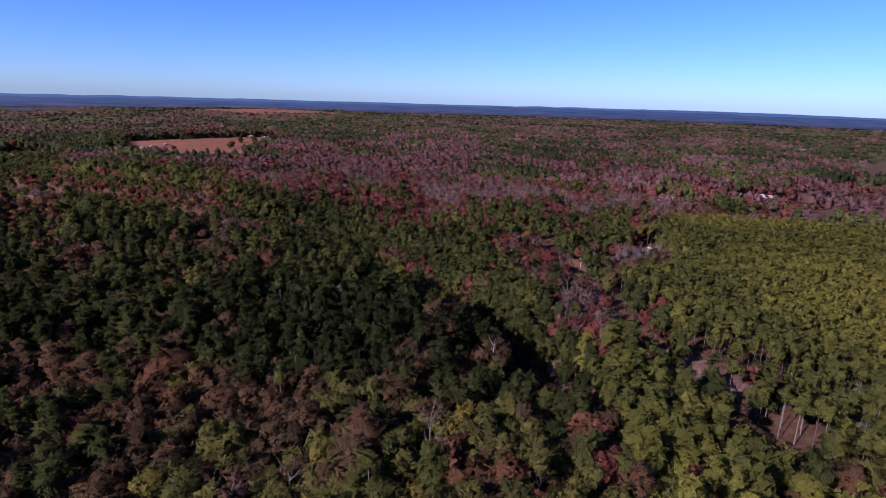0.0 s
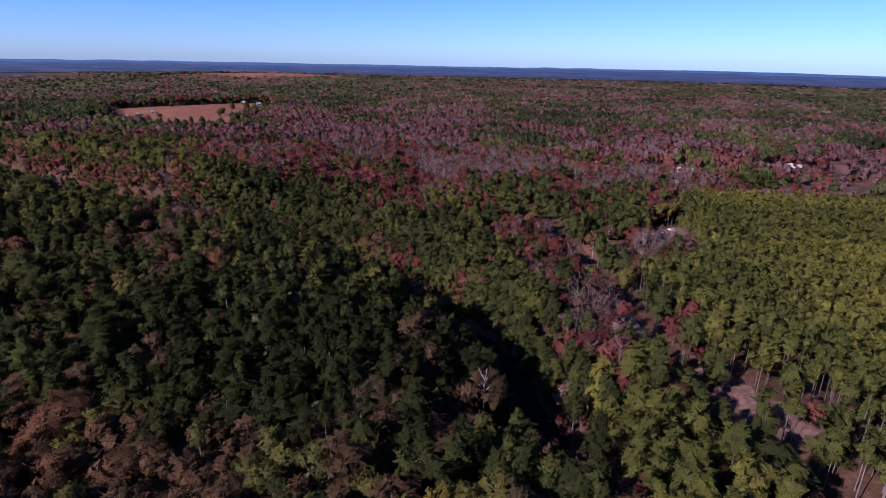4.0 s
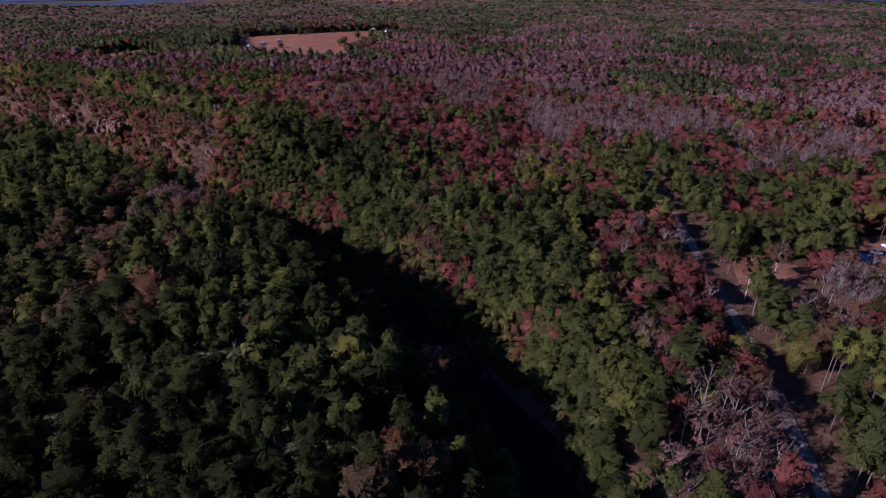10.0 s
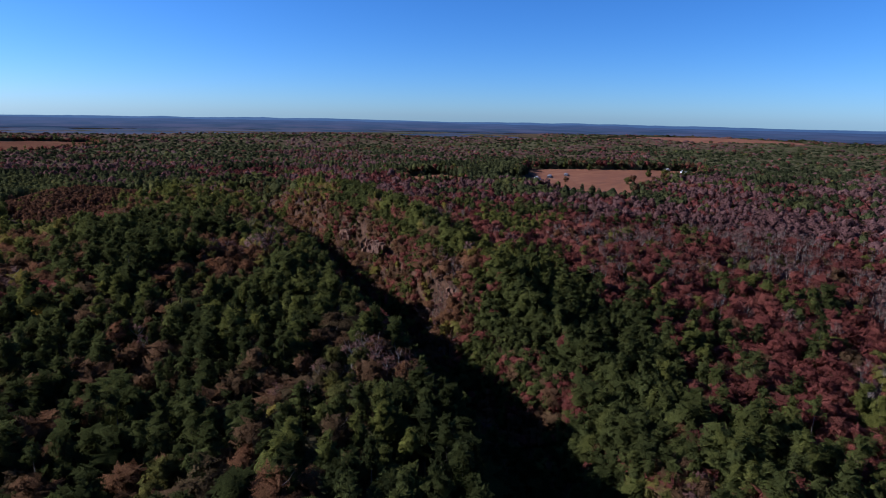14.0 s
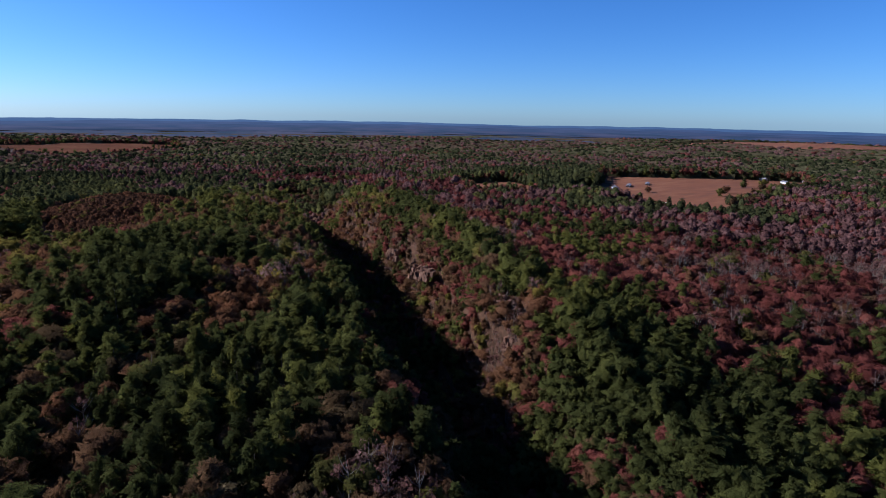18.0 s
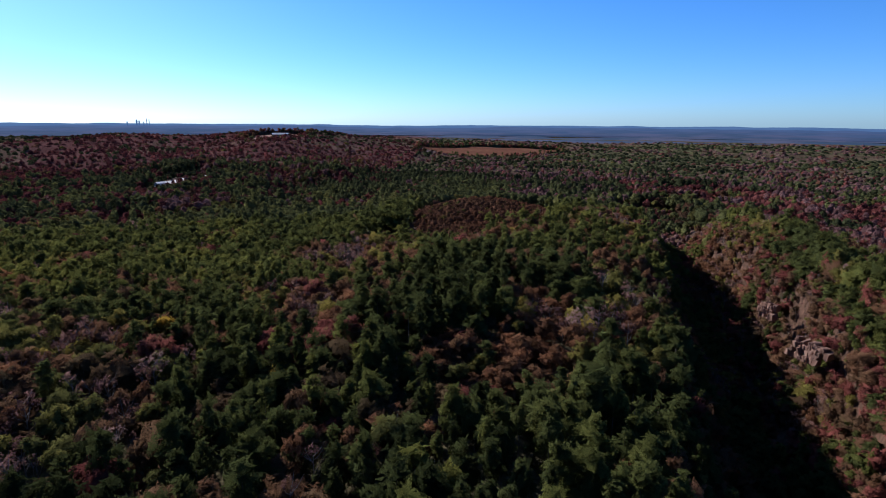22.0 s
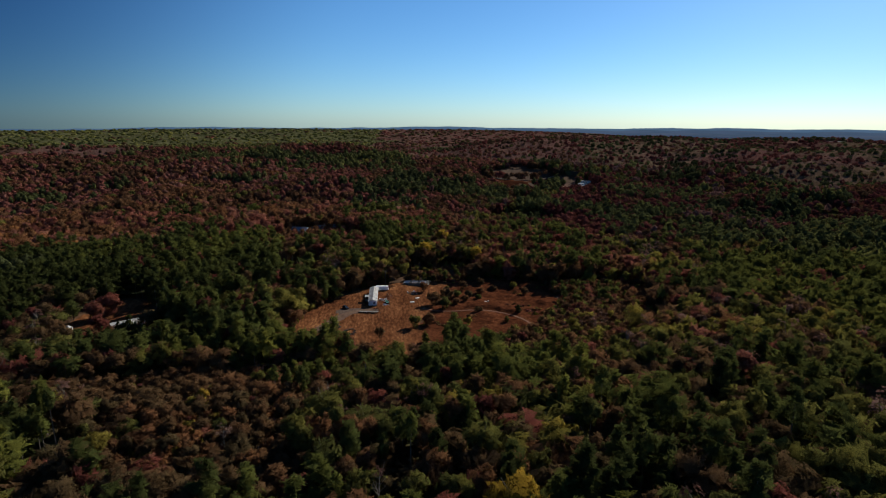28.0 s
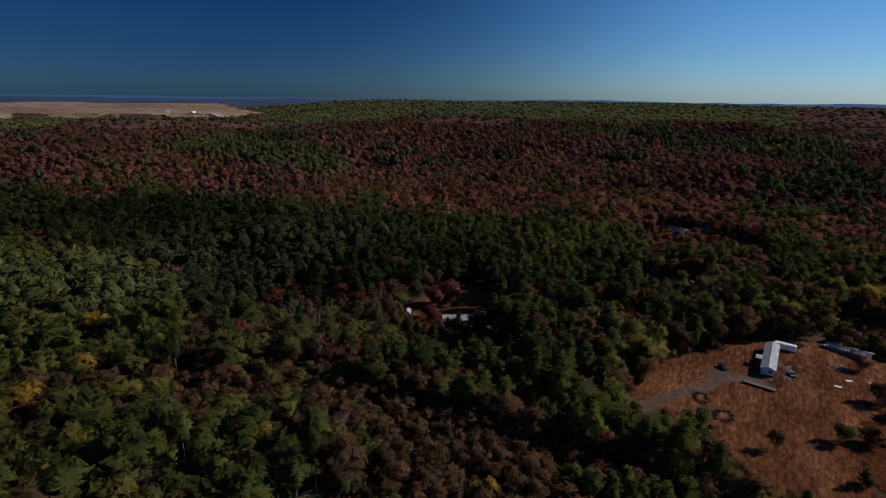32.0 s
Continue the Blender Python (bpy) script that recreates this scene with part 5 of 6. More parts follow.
# ---- single trees, nearest the walk ----
def limb_mesh(name, kind, rs):
    """A tapered trunk, slightly bent, with limbs that reach into the crown; one unit high."""
    bm = bmesh.new()
    sides = 4

    def tube(points, radii):
        last = None
        for p, r in zip(points, radii):
            ring = [bm.verts.new((p[0] + r * math.cos(6.283 * i / sides), p[1] + r * math.sin(6.283 * i / sides), p[2])) for i in range(sides)]
            if last:
                for i in range(sides):
                    bm.faces.new((last[i], last[(i + 1) % sides], ring[(i + 1) % sides], ring[i]))
            last = ring

    lean = [(0, 0, -0.03)] + [(rs.uniform(-0.012, 0.012), rs.uniform(-0.012, 0.012), z) for z in (0.15, 0.4, 0.65)] + [(0, 0, 0.93 if kind == "pine" else 0.75)]
    tube(lean, (0.013, 0.0105, 0.0088, 0.0065, 0.0025))
    for i in range({"pine": 3, "bare": 12}.get(kind, 4)):
        z = rs.uniform(0.35, 0.8)
        a, out = i * 2.4, rs.uniform(0.10, 0.2) * (1.1 - z if kind == "pine" else 1)
        rise = out * (0.35 if kind == "pine" else 1.15)
        tube([(0, 0, z), (out * 0.6 * math.cos(a), out * 0.6 * math.sin(a), z + rise * 0.45), (out * math.cos(a), out * math.sin(a), z + rise)], (0.006, 0.0042, 0.0015))
    me = bpy.data.meshes.new(name)
    bm.to_mesh(me)
    bm.free()
    me.materials.append(M_PALE if kind in ("bare", "poplar") else M_BARK)
    return me


TREE_NAME = {"pine": ("pine_tree", "tall loblolly pine with layered green needle clumps", "pine tree", "pines by the walk"),
             "maple": ("maple_tree", "crimson autumn maple with a rounded ragged crown", "maple tree", "red maples by the walk"),
             "oak": ("oak_tree", "rust brown autumn oak with thinning leaves", "oak tree", "brown oaks by the walk"),
             "poplar": ("poplar_tree", "olive gold autumn poplar with a pale trunk", "poplar tree", "gold poplars by the walk"),
             "bare": ("bare_tree", "pale leafless hardwood with a few mauve leaves", "bare tree", "bare trees by the walk")}
TREE_MESH = {}


def leaf_mesh(pieces, kind):
    shapes = [pieces, *core(kind, np.random.RandomState(3))]
    return mesh_of("crown", shapes, LEAF_TREE[kind], None, [swell(c, np.array((0, 0, 0.4 * TALL[kind]))) for c in shapes])


for kind in KINDS:
    rs = np.random.RandomState(90 + KINDS.index(kind))
    count = {"pine": 205, "bare": 90}.get(kind, 205)
    TREE_MESH[kind] = [(limb_mesh("trunk", kind, rs), leaf_mesh(crown(kind, count, 0.235 if kind != "bare" else 0.12, rs, 3), kind)) for _ in range(8)]


def tree(kind, x, y, h, r, turn, variant, label="", leaf=None, wood=None):
    name, text, category, group = TREE_NAME[kind]
    root = tagged(new(name), label or text, category, group)
    root.location, root.rotation_euler = (x, y, level(x, y)), (0, 0, turn)
    stem, own = TREE_MESH[kind][variant % 8]
    wood, leaf = wood or stem, leaf or own
    trunk, top = new("trunk", wood), new("crown", leaf)
    tall = min(TALL[kind] * r, h * 0.92)
    trunk.parent = top.parent = root
    trunk.scale = (h * 0.9, h * 0.9, h)
    top.location, top.scale = (0, 0, h - tall), (r, r, tall / TALL[kind])
    return root


for kind in KINDS:
    for i, (x, y, h, r, turn) in enumerate(CHOSEN[kind]):
        tree(kind, float(x), float(y), float(h), float(r), float(turn), i)


# ---- buildings, vehicles and loose things ----
def part(name, bm, material, parent, label=""):
    """One mesh from a bmesh under a thing or a part."""
    me = bpy.data.meshes.new(name)
    bm.to_mesh(me)
    bm.free()
    me.materials.append(material)
    ob = new(name, me)
    ob.parent = parent
    if label:
        tagged(ob, label)
    return ob


def root(name, x, y, turn, label, category, group="", z=None):
    ob = tagged(new(name), label, category, group)
    ob.location, ob.rotation_euler = (x, y, level(x, y) + 0.22 if z is None else z), (0, 0, radians(turn))
    return ob


def box(sx, sy, sz, x=0, y=0, z=0, bevel=0.0, bm=None):
    """A box on its base centre, its edges worn by a bevel."""
    bm = bm or bmesh.new()
    vs = bmesh.ops.create_cube(bm, size=1)["verts"]
    for v in vs:
        v.co = Vector((v.co.x * sx + x, v.co.y * sy + y, (v.co.z + 0.5) * sz + z))
    if bevel:
        bmesh.ops.bevel(bm, geom=list({e for v in vs for e in v.link_edges}), offset=bevel, segments=1, affect="EDGES")
    return bm


def tube(radius, length, axis="z", sides=12, x=0, y=0, z=0, top=None):
    bm = bmesh.new()
    bmesh.ops.create_cone(bm, cap_ends=True, segments=sides, radius1=radius, radius2=radius if top is None else top, depth=length)
    m = {"z": Matrix(), "x": Matrix.Rotation(radians(90), 4, "Y"), "y": Matrix.Rotation(radians(90), 4, "X")}[axis]
    bm.transform(Matrix.Translation((x, y, z)) @ m)
    return bm


def gable(length, width, rise, over, thick=0.14, z=0):
    """A pitched roof with its ridge along y."""
    bm = bmesh.new()
    w, l = width / 2 + over, length / 2 + over
    drop = rise * over / (width / 2)
    prof = [(-w, z - drop), (0, z + rise), (w, z - drop), (w, z - drop + thick), (0, z + rise + thick), (-w, z - drop + thick)]
    a = [bm.verts.new((px, -l, pz)) for px, pz in prof]
    b = [bm.verts.new((px, l, pz)) for px, pz in prof]
    for i in range(6):
        j = (i + 1) % 6
        bm.faces.new((a[i], a[j], b[j], b[i]))
    bm.faces.new((a[0], a[5], a[4], a[1])), bm.faces.new((a[1], a[4], a[3], a[2]))
    bm.faces.new((b[0], b[1], b[4], b[5])), bm.faces.new((b[1], b[2], b[3], b[4]))
    bmesh.ops.recalc_face_normals(bm, faces=bm.faces)
    return bm


def shell(length, width, high, rise, z=0):
    """Walls with two gable ends, ridge along y."""
    bm = bmesh.new()
    w, l = width / 2, length / 2
    prof = [(-w, z), (w, z), (w, z + high), (0, z + high + rise), (-w, z + high)]
    a = [bm.verts.new((px, -l, pz)) for px, pz in prof]
    b = [bm.verts.new((px, l, pz)) for px, pz in prof]
    bm.faces.new(a[::-1]), bm.faces.new(b)
    for i in range(5):
        j = (i + 1) % 5
        bm.faces.new((a[i], a[j], b[j], b[i]))
    bmesh.ops.recalc_face_normals(bm, faces=bm.faces)
    return bm


def window(parent, x, y, z, wide, high, turn):
    m = Matrix.Translation((x, y, z)) @ Matrix.Rotation(radians(turn), 4, "Z")
    bm = bmesh.new()
    for sx, sz, px, pz in ((wide, 0.08, 0, high), (wide, 0.1, 0, -0.1), (0.08, high, -wide / 2, 0), (0.08, high, wide / 2, 0), (0.05, high, 0, 0)):
        box(sx, 0.09, sz, px, 0, pz, bm=bm)
    bm.transform(m)
    frame_ = part("window", bm, M_WHITE, parent, "white framed window")
    bm = box(wide, 0.05, high)
    bm.transform(m)
    part("pane", bm, M_GLASS, frame_)


def door(parent, x, y, z, turn, material=None):
    m = Matrix.Translation((x, y, z)) @ Matrix.Rotation(radians(turn), 4, "Z")
    bm = box(0.95, 0.08, 2.05, bevel=0.01)
    bm.transform(m)
    leaf = part("door", bm, material or M_DARKWOOD, parent)
    bm = tube(0.04, 0.1, "y", 8, 0.36, -0.06, 1.0)
    bm.transform(m)
    part("handle", bm, M_STEEL, leaf)


def house(name, x, y, turn, length, width, high, rise, wall, roof, label, category="house", skirt=0.0, group="", wins=3, porch=False, ribs=False, chimney=False):
    h = root(name, x, y, turn, label, category, group)
    z = skirt
    if skirt:
        part("skirting", box(width - 0.15, length - 0.15, skirt + 0.3, z=-0.3), M_DARKWOOD, h, "dark skirting under the floor")
    else:
        part("foundation", box(width + 0.1, length + 0.1, 0.6, z=-0.45), M_CONCRETE, h)
    part("wall", shell(length, width, high, rise * 0.96, z), wall, h)
    top = part("roof", gable(length, width, rise, 0.35, z=z + high), roof, h)
    if ribs:
        n = int(length / 1.2)
        slope = math.atan2(rise, width / 2)
        for s in (-1, 1):
            for i in range(n):
                bm = box(math.hypot(width / 2, rise) + 0.3, 0.07, 0.05)
                bm.transform(Matrix.Translation((s * width / 4, -length / 2 + (i + 0.5) * length / n, z + high + rise / 2 + 0.14)) @ Matrix.Rotation(s * slope, 4, "Y"))
                part("seam", bm, roof, top)
    for s in (-1, 1):
        for i in range(wins):
            window(h, s * (width / 2 + 0.02), -length / 2 + (i + 0.5) * length / wins, z + 1.0, 1.3, 1.15, 90)
    window(h, width * 0.2, -length / 2 - 0.02, z + 1.0, 1.1, 1.1, 0)
    window(h, -width * 0.2, length / 2 + 0.02, z + 1.0, 1.1, 1.1, 0)
    door(h, width / 2 + 0.03, length * 0.12, z, 90)
    for i in range(3):
        part("step", box(0.9, 1.3, 0.2, width / 2 + 0.5 + 0.28 * i, length * 0.12, skirt * (2 - i) / 3), M_CONCRETE, h)
    part("vent_pipe", tube(0.08, 0.6, "z", 8, width * 0.2, length * 0.2, z + high + rise * 0.6 + 0.3), M_STEEL, h)
    if chimney:
        part("chimney", box(0.9, 0.9, high + rise + 1.2, -width * 0.3, length * 0.3, z, 0.03), M_BRICK, h)
    if porch:
        deck = part("porch", box(2.4, 4.0, 0.25, width / 2 + 1.25, length * 0.12, skirt - 0.25, 0.02), M_DARKWOOD, h, "weathered board porch")
        for k in (-1, 1):
            part("post", box(0.12, 0.12, high + 0.1, width / 2 + 2.3, length * 0.12 + 1.85 * k, skirt), M_DARKWOOD, deck)
        part("porch_roof", box(2.9, 4.5, 0.1, width / 2 + 1.3, length * 0.12, z + high - 0.05), roof, h)
    return h


def wheel(parent, x, y, radius=0.34, wide=0.24):
    tyre = part("wheel", tube(radius, wide, "x", 18, x, y, radius), M_BLACK, parent, "black rubber tyre")
    part("rim", tube(radius * 0.6, wide + 0.03, "x", 12, x, y, radius), M_STEEL, tyre, "steel rim")


def car(name, x, y, turn, paint, label, pickup=False, group=""):
    c = root(name, x, y, turn, label, "pickup truck" if pickup else "car", group)
    bm = bmesh.new()
    prof = [(-2.35, 0.42), (2.3, 0.42), (2.35, 0.75), (2.2, 0.98), (1.25, 1.08), (-2.3, 1.08), (-2.38, 0.8)]
    a = [bm.verts.new((-0.92, py, pz)) for py, pz in prof]
    b = [bm.verts.new((0.92, py, pz)) for py, pz in prof]
    bm.faces.new(a), bm.faces.new(b[::-1])
    for i in range(len(prof)):
        j = (i + 1) % len(prof)
        bm.faces.new((a[i], b[i], b[j], a[j]))
    bmesh.ops.recalc_face_normals(bm, faces=bm.faces)
    bmesh.ops.bevel(bm, geom=bm.edges[:], offset=0.07, segments=2, affect="EDGES")
    part("body", bm, paint, c)
    bm = bmesh.new()
    rear = -0.4 if pickup else -2.15
    low = [(0.84, rear, 1.05), (0.84, 1.15, 1.05), (-0.84, 1.15, 1.05), (-0.84, rear, 1.05)]
    high = [(0.68, rear + 0.25, 1.62), (0.68, 0.45, 1.62), (-0.68, 0.45, 1.62), (-0.68, rear + 0.25, 1.62)]
    lo, hi = [bm.verts.new(v) for v in low], [bm.verts.new(v) for v in high]
    bm.faces.new(hi)
    for i in range(4):
        bm.faces.new((lo[i], lo[(i + 1) % 4], hi[(i + 1) % 4], hi[i]))
    bmesh.ops.recalc_face_normals(bm, faces=bm.faces)
    part("windows", bm, M_GLASS, c, "dark glass cabin")
    part("roof", box(1.4, 0.9 - rear - 0.65, 0.07, 0, (rear + 0.7) / 2, 1.6, 0.03), paint, c)
    for sx in (-0.84, 0.84):
        for sy in (-1.45, 1.45):
            wheel(c, sx, sy)
    for sx in (-0.65, 0.65):
        part("headlight", box(0.35, 0.06, 0.16, sx, 2.33, 0.72, 0.02), M_STEEL, c)
        part("tail_light", box(0.2, 0.05, 0.25, sx * 1.15, -2.38, 0.75, 0.01), M_CLAY, c)
    for sy, nm in ((2.38, "bumper"), (-2.4, "bumper")):
        part(nm, box(1.75, 0.14, 0.2, 0, sy, 0.42, 0.03), M_BLACK, c)
    return c


def pole(x, y, high, turn, label="weathered wooden utility pole with a crossarm"):
    p = root("utility_pole", x, y, turn, label, "utility pole", "utility poles", level(x, y) - 0.1)
    part("post", tube(0.17, high, "z", 10, 0, 0, high / 2, 0.11), M_DARKWOOD, p)
    part("crossarm", box(2.4, 0.12, 0.14, 0, 0.12, high - 0.8, 0.01), M_DARKWOOD, p)
    for k in (-1.05, -0.4, 0.4, 1.05):
        part("insulator", tube(0.05, 0.2, "z", 8, k, 0.12, high - 0.56), M_STEEL, p)
    return p


def wires(a, b, sag, name="power_line"):
    """Two slack cables between pole tops."""
    line = tagged(new(name), "thin slack black power cables between poles", "power line", "power lines")
    for off in (-0.8, 0.8):
        bm = bmesh.new()
        last = None
        for i in range(17):
            k = i / 16
            p = Vector(a).lerp(Vector(b), k) + Vector((off * 0.7, off * 0.7, -4 * sag * k * (1 - k)))
            ring = [bm.verts.new(p + Vector(q)) for q in ((0.04, 0, -0.02), (-0.02, 0.035, 0.02), (-0.02, -0.035, 0.02))]
            if last:
                for j in range(3):
                    bm.faces.new((last[j], last[(j + 1) % 3], ring[(j + 1) % 3], ring[j]))
            last = ring
        part("cable", bm, M_BLACK, line)


def boards(name, x, y, n, spread, material, label, category, seed, longest=3.0):
    """A heap of planks, logs and scraps that lie across each other."""
    rs = np.random.RandomState(seed)
    heap = root(name, x, y, 0, label, category)
    for i in range(n):
        long_, wide = rs.uniform(0.35, 1) * longest, rs.uniform(0.12, 0.4)
        bm = box(long_, wide, rs.uniform(0.05, 0.25), bevel=0.01)
        r, a = spread * math.sqrt(rs.rand()), rs.uniform(0, 6.28)
        bm.transform(Matrix.Translation((r * math.cos(a), r * math.sin(a), 0.02 + 0.3 * rs.rand() * (1 - r / spread))) @ Euler((0, rs.uniform(-0.15, 0.15), rs.uniform(0, 3.14))).to_matrix().to_4x4())
        part("plank", bm, material if rs.rand() < 0.7 else M_STEEL, heap)
    return heap


def brush_ring(x, y, radius, seed):
    """A ring of burnt limbs round an ash bed."""
    rs = np.random.RandomState(seed)
    ring = root("burn_pile", x, y, 0, "blackened ring of burnt limbs and ash on dry grass", "burn pile", "burn piles", level(x, y) + 0.4)
    bm = bmesh.new()
    inner, outer = [], []
    for i in range(22):
        a = i / 22 * 6.283
        reach = 0.8 + 0.2 * math.sin(2 * a + seed) + rs.uniform(-0.12, 0.12)
        for edge, wide in ((inner, 0), (outer, rs.uniform(0.08, 0.4))):
            edge.append(bm.verts.new((radius * (reach + wide) * math.cos(a), radius * (reach + wide) * math.sin(a), 0.26)))
    for i in (n for n in range(22) if rs.rand() < 0.7):
        bm.faces.new((inner[i], outer[i], outer[(i + 1) % 22], inner[(i + 1) % 22]))
    part("ash_bed", bm, M_BURN, ring)
    for i in range(34):
        a = i / 34 * 6.283
        bm = tube(rs.uniform(0.06, 0.18), rs.uniform(1.0, 2.6), "x", 6)
        reach = radius * (0.9 + 0.2 * math.sin(2 * a + seed) + rs.uniform(-0.2, 0.2))
        bm.transform(Matrix.Translation((reach * math.cos(a), reach * math.sin(a), 0.4)) @ Euler((0, rs.uniform(-0.3, 0.3), a + 1.57 + rs.uniform(-1.2, 1.2))).to_matrix().to_4x4())
        part("limb", bm, M_ASH, ring)


def shed_ruin(x, y, turn):
    s = root("collapsed_shed", x, y, turn, "collapsed grey shed with a sagging tin roof", "shed")
    for i, (px, py, hh) in enumerate([(-8, -2.6, 2.9), (-8, 2.6, 2.6), (-3, -2.6, 2.7), (-3, 2.6, 2.4), (3, -2.6, 2.2), (3, 2.6, 1.9), (8, -2.6, 1.8), (8, 2.6, 1.4)]):
        part("post", box(0.18, 0.18, hh, px, py, 0), M_DARKWOOD, s)
    for i in range(9):
        bm = box(2.0, 3.3, 0.05, bevel=0.01)
        bm.transform(Matrix.Translation((-8 + 2 * i, -1.5, 2.95 - 0.15 * i)) @ Euler((radians(14 + (i % 3) * 3), radians(4 + (i * 7 % 5) - 2), 0)).to_matrix().to_4x4())
        part("roof_sheet", bm, M_ROOF, s, "dented tin roof sheet")
        bm = box(2.0, 3.3, 0.05, bevel=0.01)
        bm.transform(Matrix.Translation((-8 + 2 * i, 1.5, 2.8 - 0.17 * i)) @ Euler((radians(-16 - (i % 4) * 4), radians(4), 0)).to_matrix().to_4x4())
        part("roof_sheet", bm, M_ROOF if i % 3 else M_DARKWOOD, s)
    for i in range(14):
        part("wall_board", box(1.1, 0.06, 2.5 - 0.09 * i, -7.6 + 1.15 * i, 2.75, 0), M_DARKWOOD, s)
    for i in range(5):
        part("wall_board", box(0.06, 1.0, 2.6, -8.1, -2.1 + 1.05 * i, 0), M_DARKWOOD, s)


def cargo_trailer(x, y, turn):
    c = root("cargo_trailer", x, y, turn, "long white enclosed cargo trailer parked on grass", "trailer")
    part("body", box(2.5, 8.4, 2.5, 0, 0, 0.55, 0.08), M_WHITE, c)
    part("chassis", box(2.2, 8.2, 0.2, 0, 0, 0.38), M_BLACK, c)
    part("rear_door", box(2.2, 0.06, 2.2, 0, -4.23, 0.68, 0.01), M_STEEL, c)
    part("tongue", box(0.25, 1.5, 0.14, 0, 4.8, 0.4), M_BLACK, c)
    for sx in (-1.05, 1.05):
        for sy in (-0.9, 0.1):
            wheel(c, sx, sy, 0.38)
    for i in range(6):
        part("side_rib", box(2.54, 0.05, 2.3, 0, -3.5 + 1.4 * i, 0.65), M_WHITE, c)


# homestead clearing
house("mobile_home", -153.0, -115.0, -1.5, 28.5, 5.0, 2.7, 1.0, M_WHITE, M_ROOF, "long white mobile home with a rusty metal roof", "mobile home", 0.7, wins=7, porch=True, ribs=True)
cargo_trailer(-158.4, -133.6, 84)
shed_ruin(-182.5, -145.0, -25)
car("car", -136.5, -98.5, 35, M_CARPAINT, "dark sport utility car on the gravel drive")
brush_ring(-132.5, -67.5, 3.2, 4)
brush_ring(-141.0, -58.5, 3.6, 5)
boards("debris_heap", -178.5, -126, 26, 4.0, M_DARKWOOD, "heap of broken boards and scrap metal", "debris", 8)
boards("lumber_pile", -158.5, -113, 18, 2.6, M_DARKWOOD, "loose boards stacked beside the mobile home", "lumber", 9, 4.0)
boards("scrap_pile", -160, -103, 12, 2.0, M_STEEL, "bright scrap metal beside the mobile home", "scrap", 10, 2.0)
boards("wood_scraps", -190, -118, 9, 2.6, M_WHITE, "pale scattered panels on bare ground", "scrap", 12, 1.8)
car("pickup_truck", -223.5, -99, 70, M_WHITE, "old white pickup truck in the brush", True)
car("green_truck", -161.5, -107, 10, M_TARP, "faded green pickup truck beside the mobile home", True)


def flatbed(x, y, turn):
    f = root("flatbed_trailer", x, y, turn, "long low dark flatbed trailer with weathered boards", "trailer")
    for i in range(9):
        part("deck_board", box(2.4, 1.18, 0.08, 0, -5.0 + 1.25 * i, 0.78, 0.01), M_DARKWOOD, f)
    for k in (-0.9, 0.9):
        part("rail", box(0.14, 11.2, 0.22, k, 0, 0.56), M_BLACK, f)
    for i, wy in enumerate((-2.2, -1.2)):
        for k in (-1.05, 1.05):
            wheel(f, k, wy)
    part("tongue", box(0.16, 2.2, 0.14, 0, 6.4, 0.5), M_BLACK, f)
    part("jack", tube(0.06, 0.6, "z", 8, 0, 7.2, 0.3), M_STEEL, f)


flatbed(-150.5, -89.2, 80)
for i, (x, y) in enumerate([(-177, -106), (-181, -114)]):
    p = root("panel", x, y, 30 * i, "pale flat panel lying on wooden blocks", "panel", "loose panels")
    part("sheet", box(2.6, 1.4, 0.08, 0, 0, 0.3, 0.01), M_WHITE, p)
    for k in (-0.9, 0.9):
        part("block", box(0.3, 1.2, 0.32, k, 0, 0), M_DARKWOOD, p)
# the second mobile home and its yard
house("mobile_home", -20.0, -80.5, 122, 17.0, 4.6, 2.5, 0.7, M_WHITE, M_ROOF, "white mobile home half hidden by red maples", "mobile home", 0.6, wins=4, porch=True, ribs=True)
house("garden_shed", 7.5, -74, 30, 5.0, 3.2, 2.2, 1.1, M_WHITE, M_ROOF, "small white garden shed among trees", "shed", 0.0, wins=1)
# grey roofs at the foot of the hill
for i, (x, y, t, l, w) in enumerate([(-80, -322, 70, 16, 9), (-97, -334, 55, 14, 9), (-112, -340, 80, 13, 8)]):
    house("house", x, y, t, l, w, 3.2, 2.4, M_BRICK if i else M_WHITE, M_GREYROOF, "brick house with a pale grey shingle roof among pines" if i else "white house with a grey shingle roof among pines", "house", 0.0, "houses under the hill", 3, chimney=i == 1)
for i, (x, y, t) in enumerate([(-476, -622, 62), (-484, -642, 62), (-494, -664, 62)]):
    house("mobile_home", x, y, t, 18, 5, 2.6, 0.8, M_WHITE, M_ROOF, "white mobile home in a far clearing", "mobile home", 0.5, "far mobile homes", 4)
house("house", -358, -548, 25, 18, 10, 3.2, 2.6, M_BRICK, M_GREYROOF, "house with a broad pale grey roof in a wooded hollow", "house", 0.0, "", 4)
house("long_barn", -1262, -1050, 38, 52, 12, 4.5, 3.0, M_WHITE, M_ROOF, "long pale barn with a bright metal roof on a far hilltop", "barn", 0.0, "", 6)
car("pickup_truck", -66, -165, 40, M_WHITE, "white pickup truck by a yard under pines", True)
# gravel lot, hilltop barn
house("metal_shed", -850, -114, 60, 16, 8, 3.5, 1.5, M_WHITE, M_ROOF, "low white metal shed on a gravel lot", "shed", 0.0, "sheds on the lot", 4)
house("metal_shed", -906, -70, 75, 20, 8, 3.5, 1.5, M_WHITE, M_ROOF, "long white metal shed on a gravel lot", "shed", 0.0, "sheds on the lot", 4)
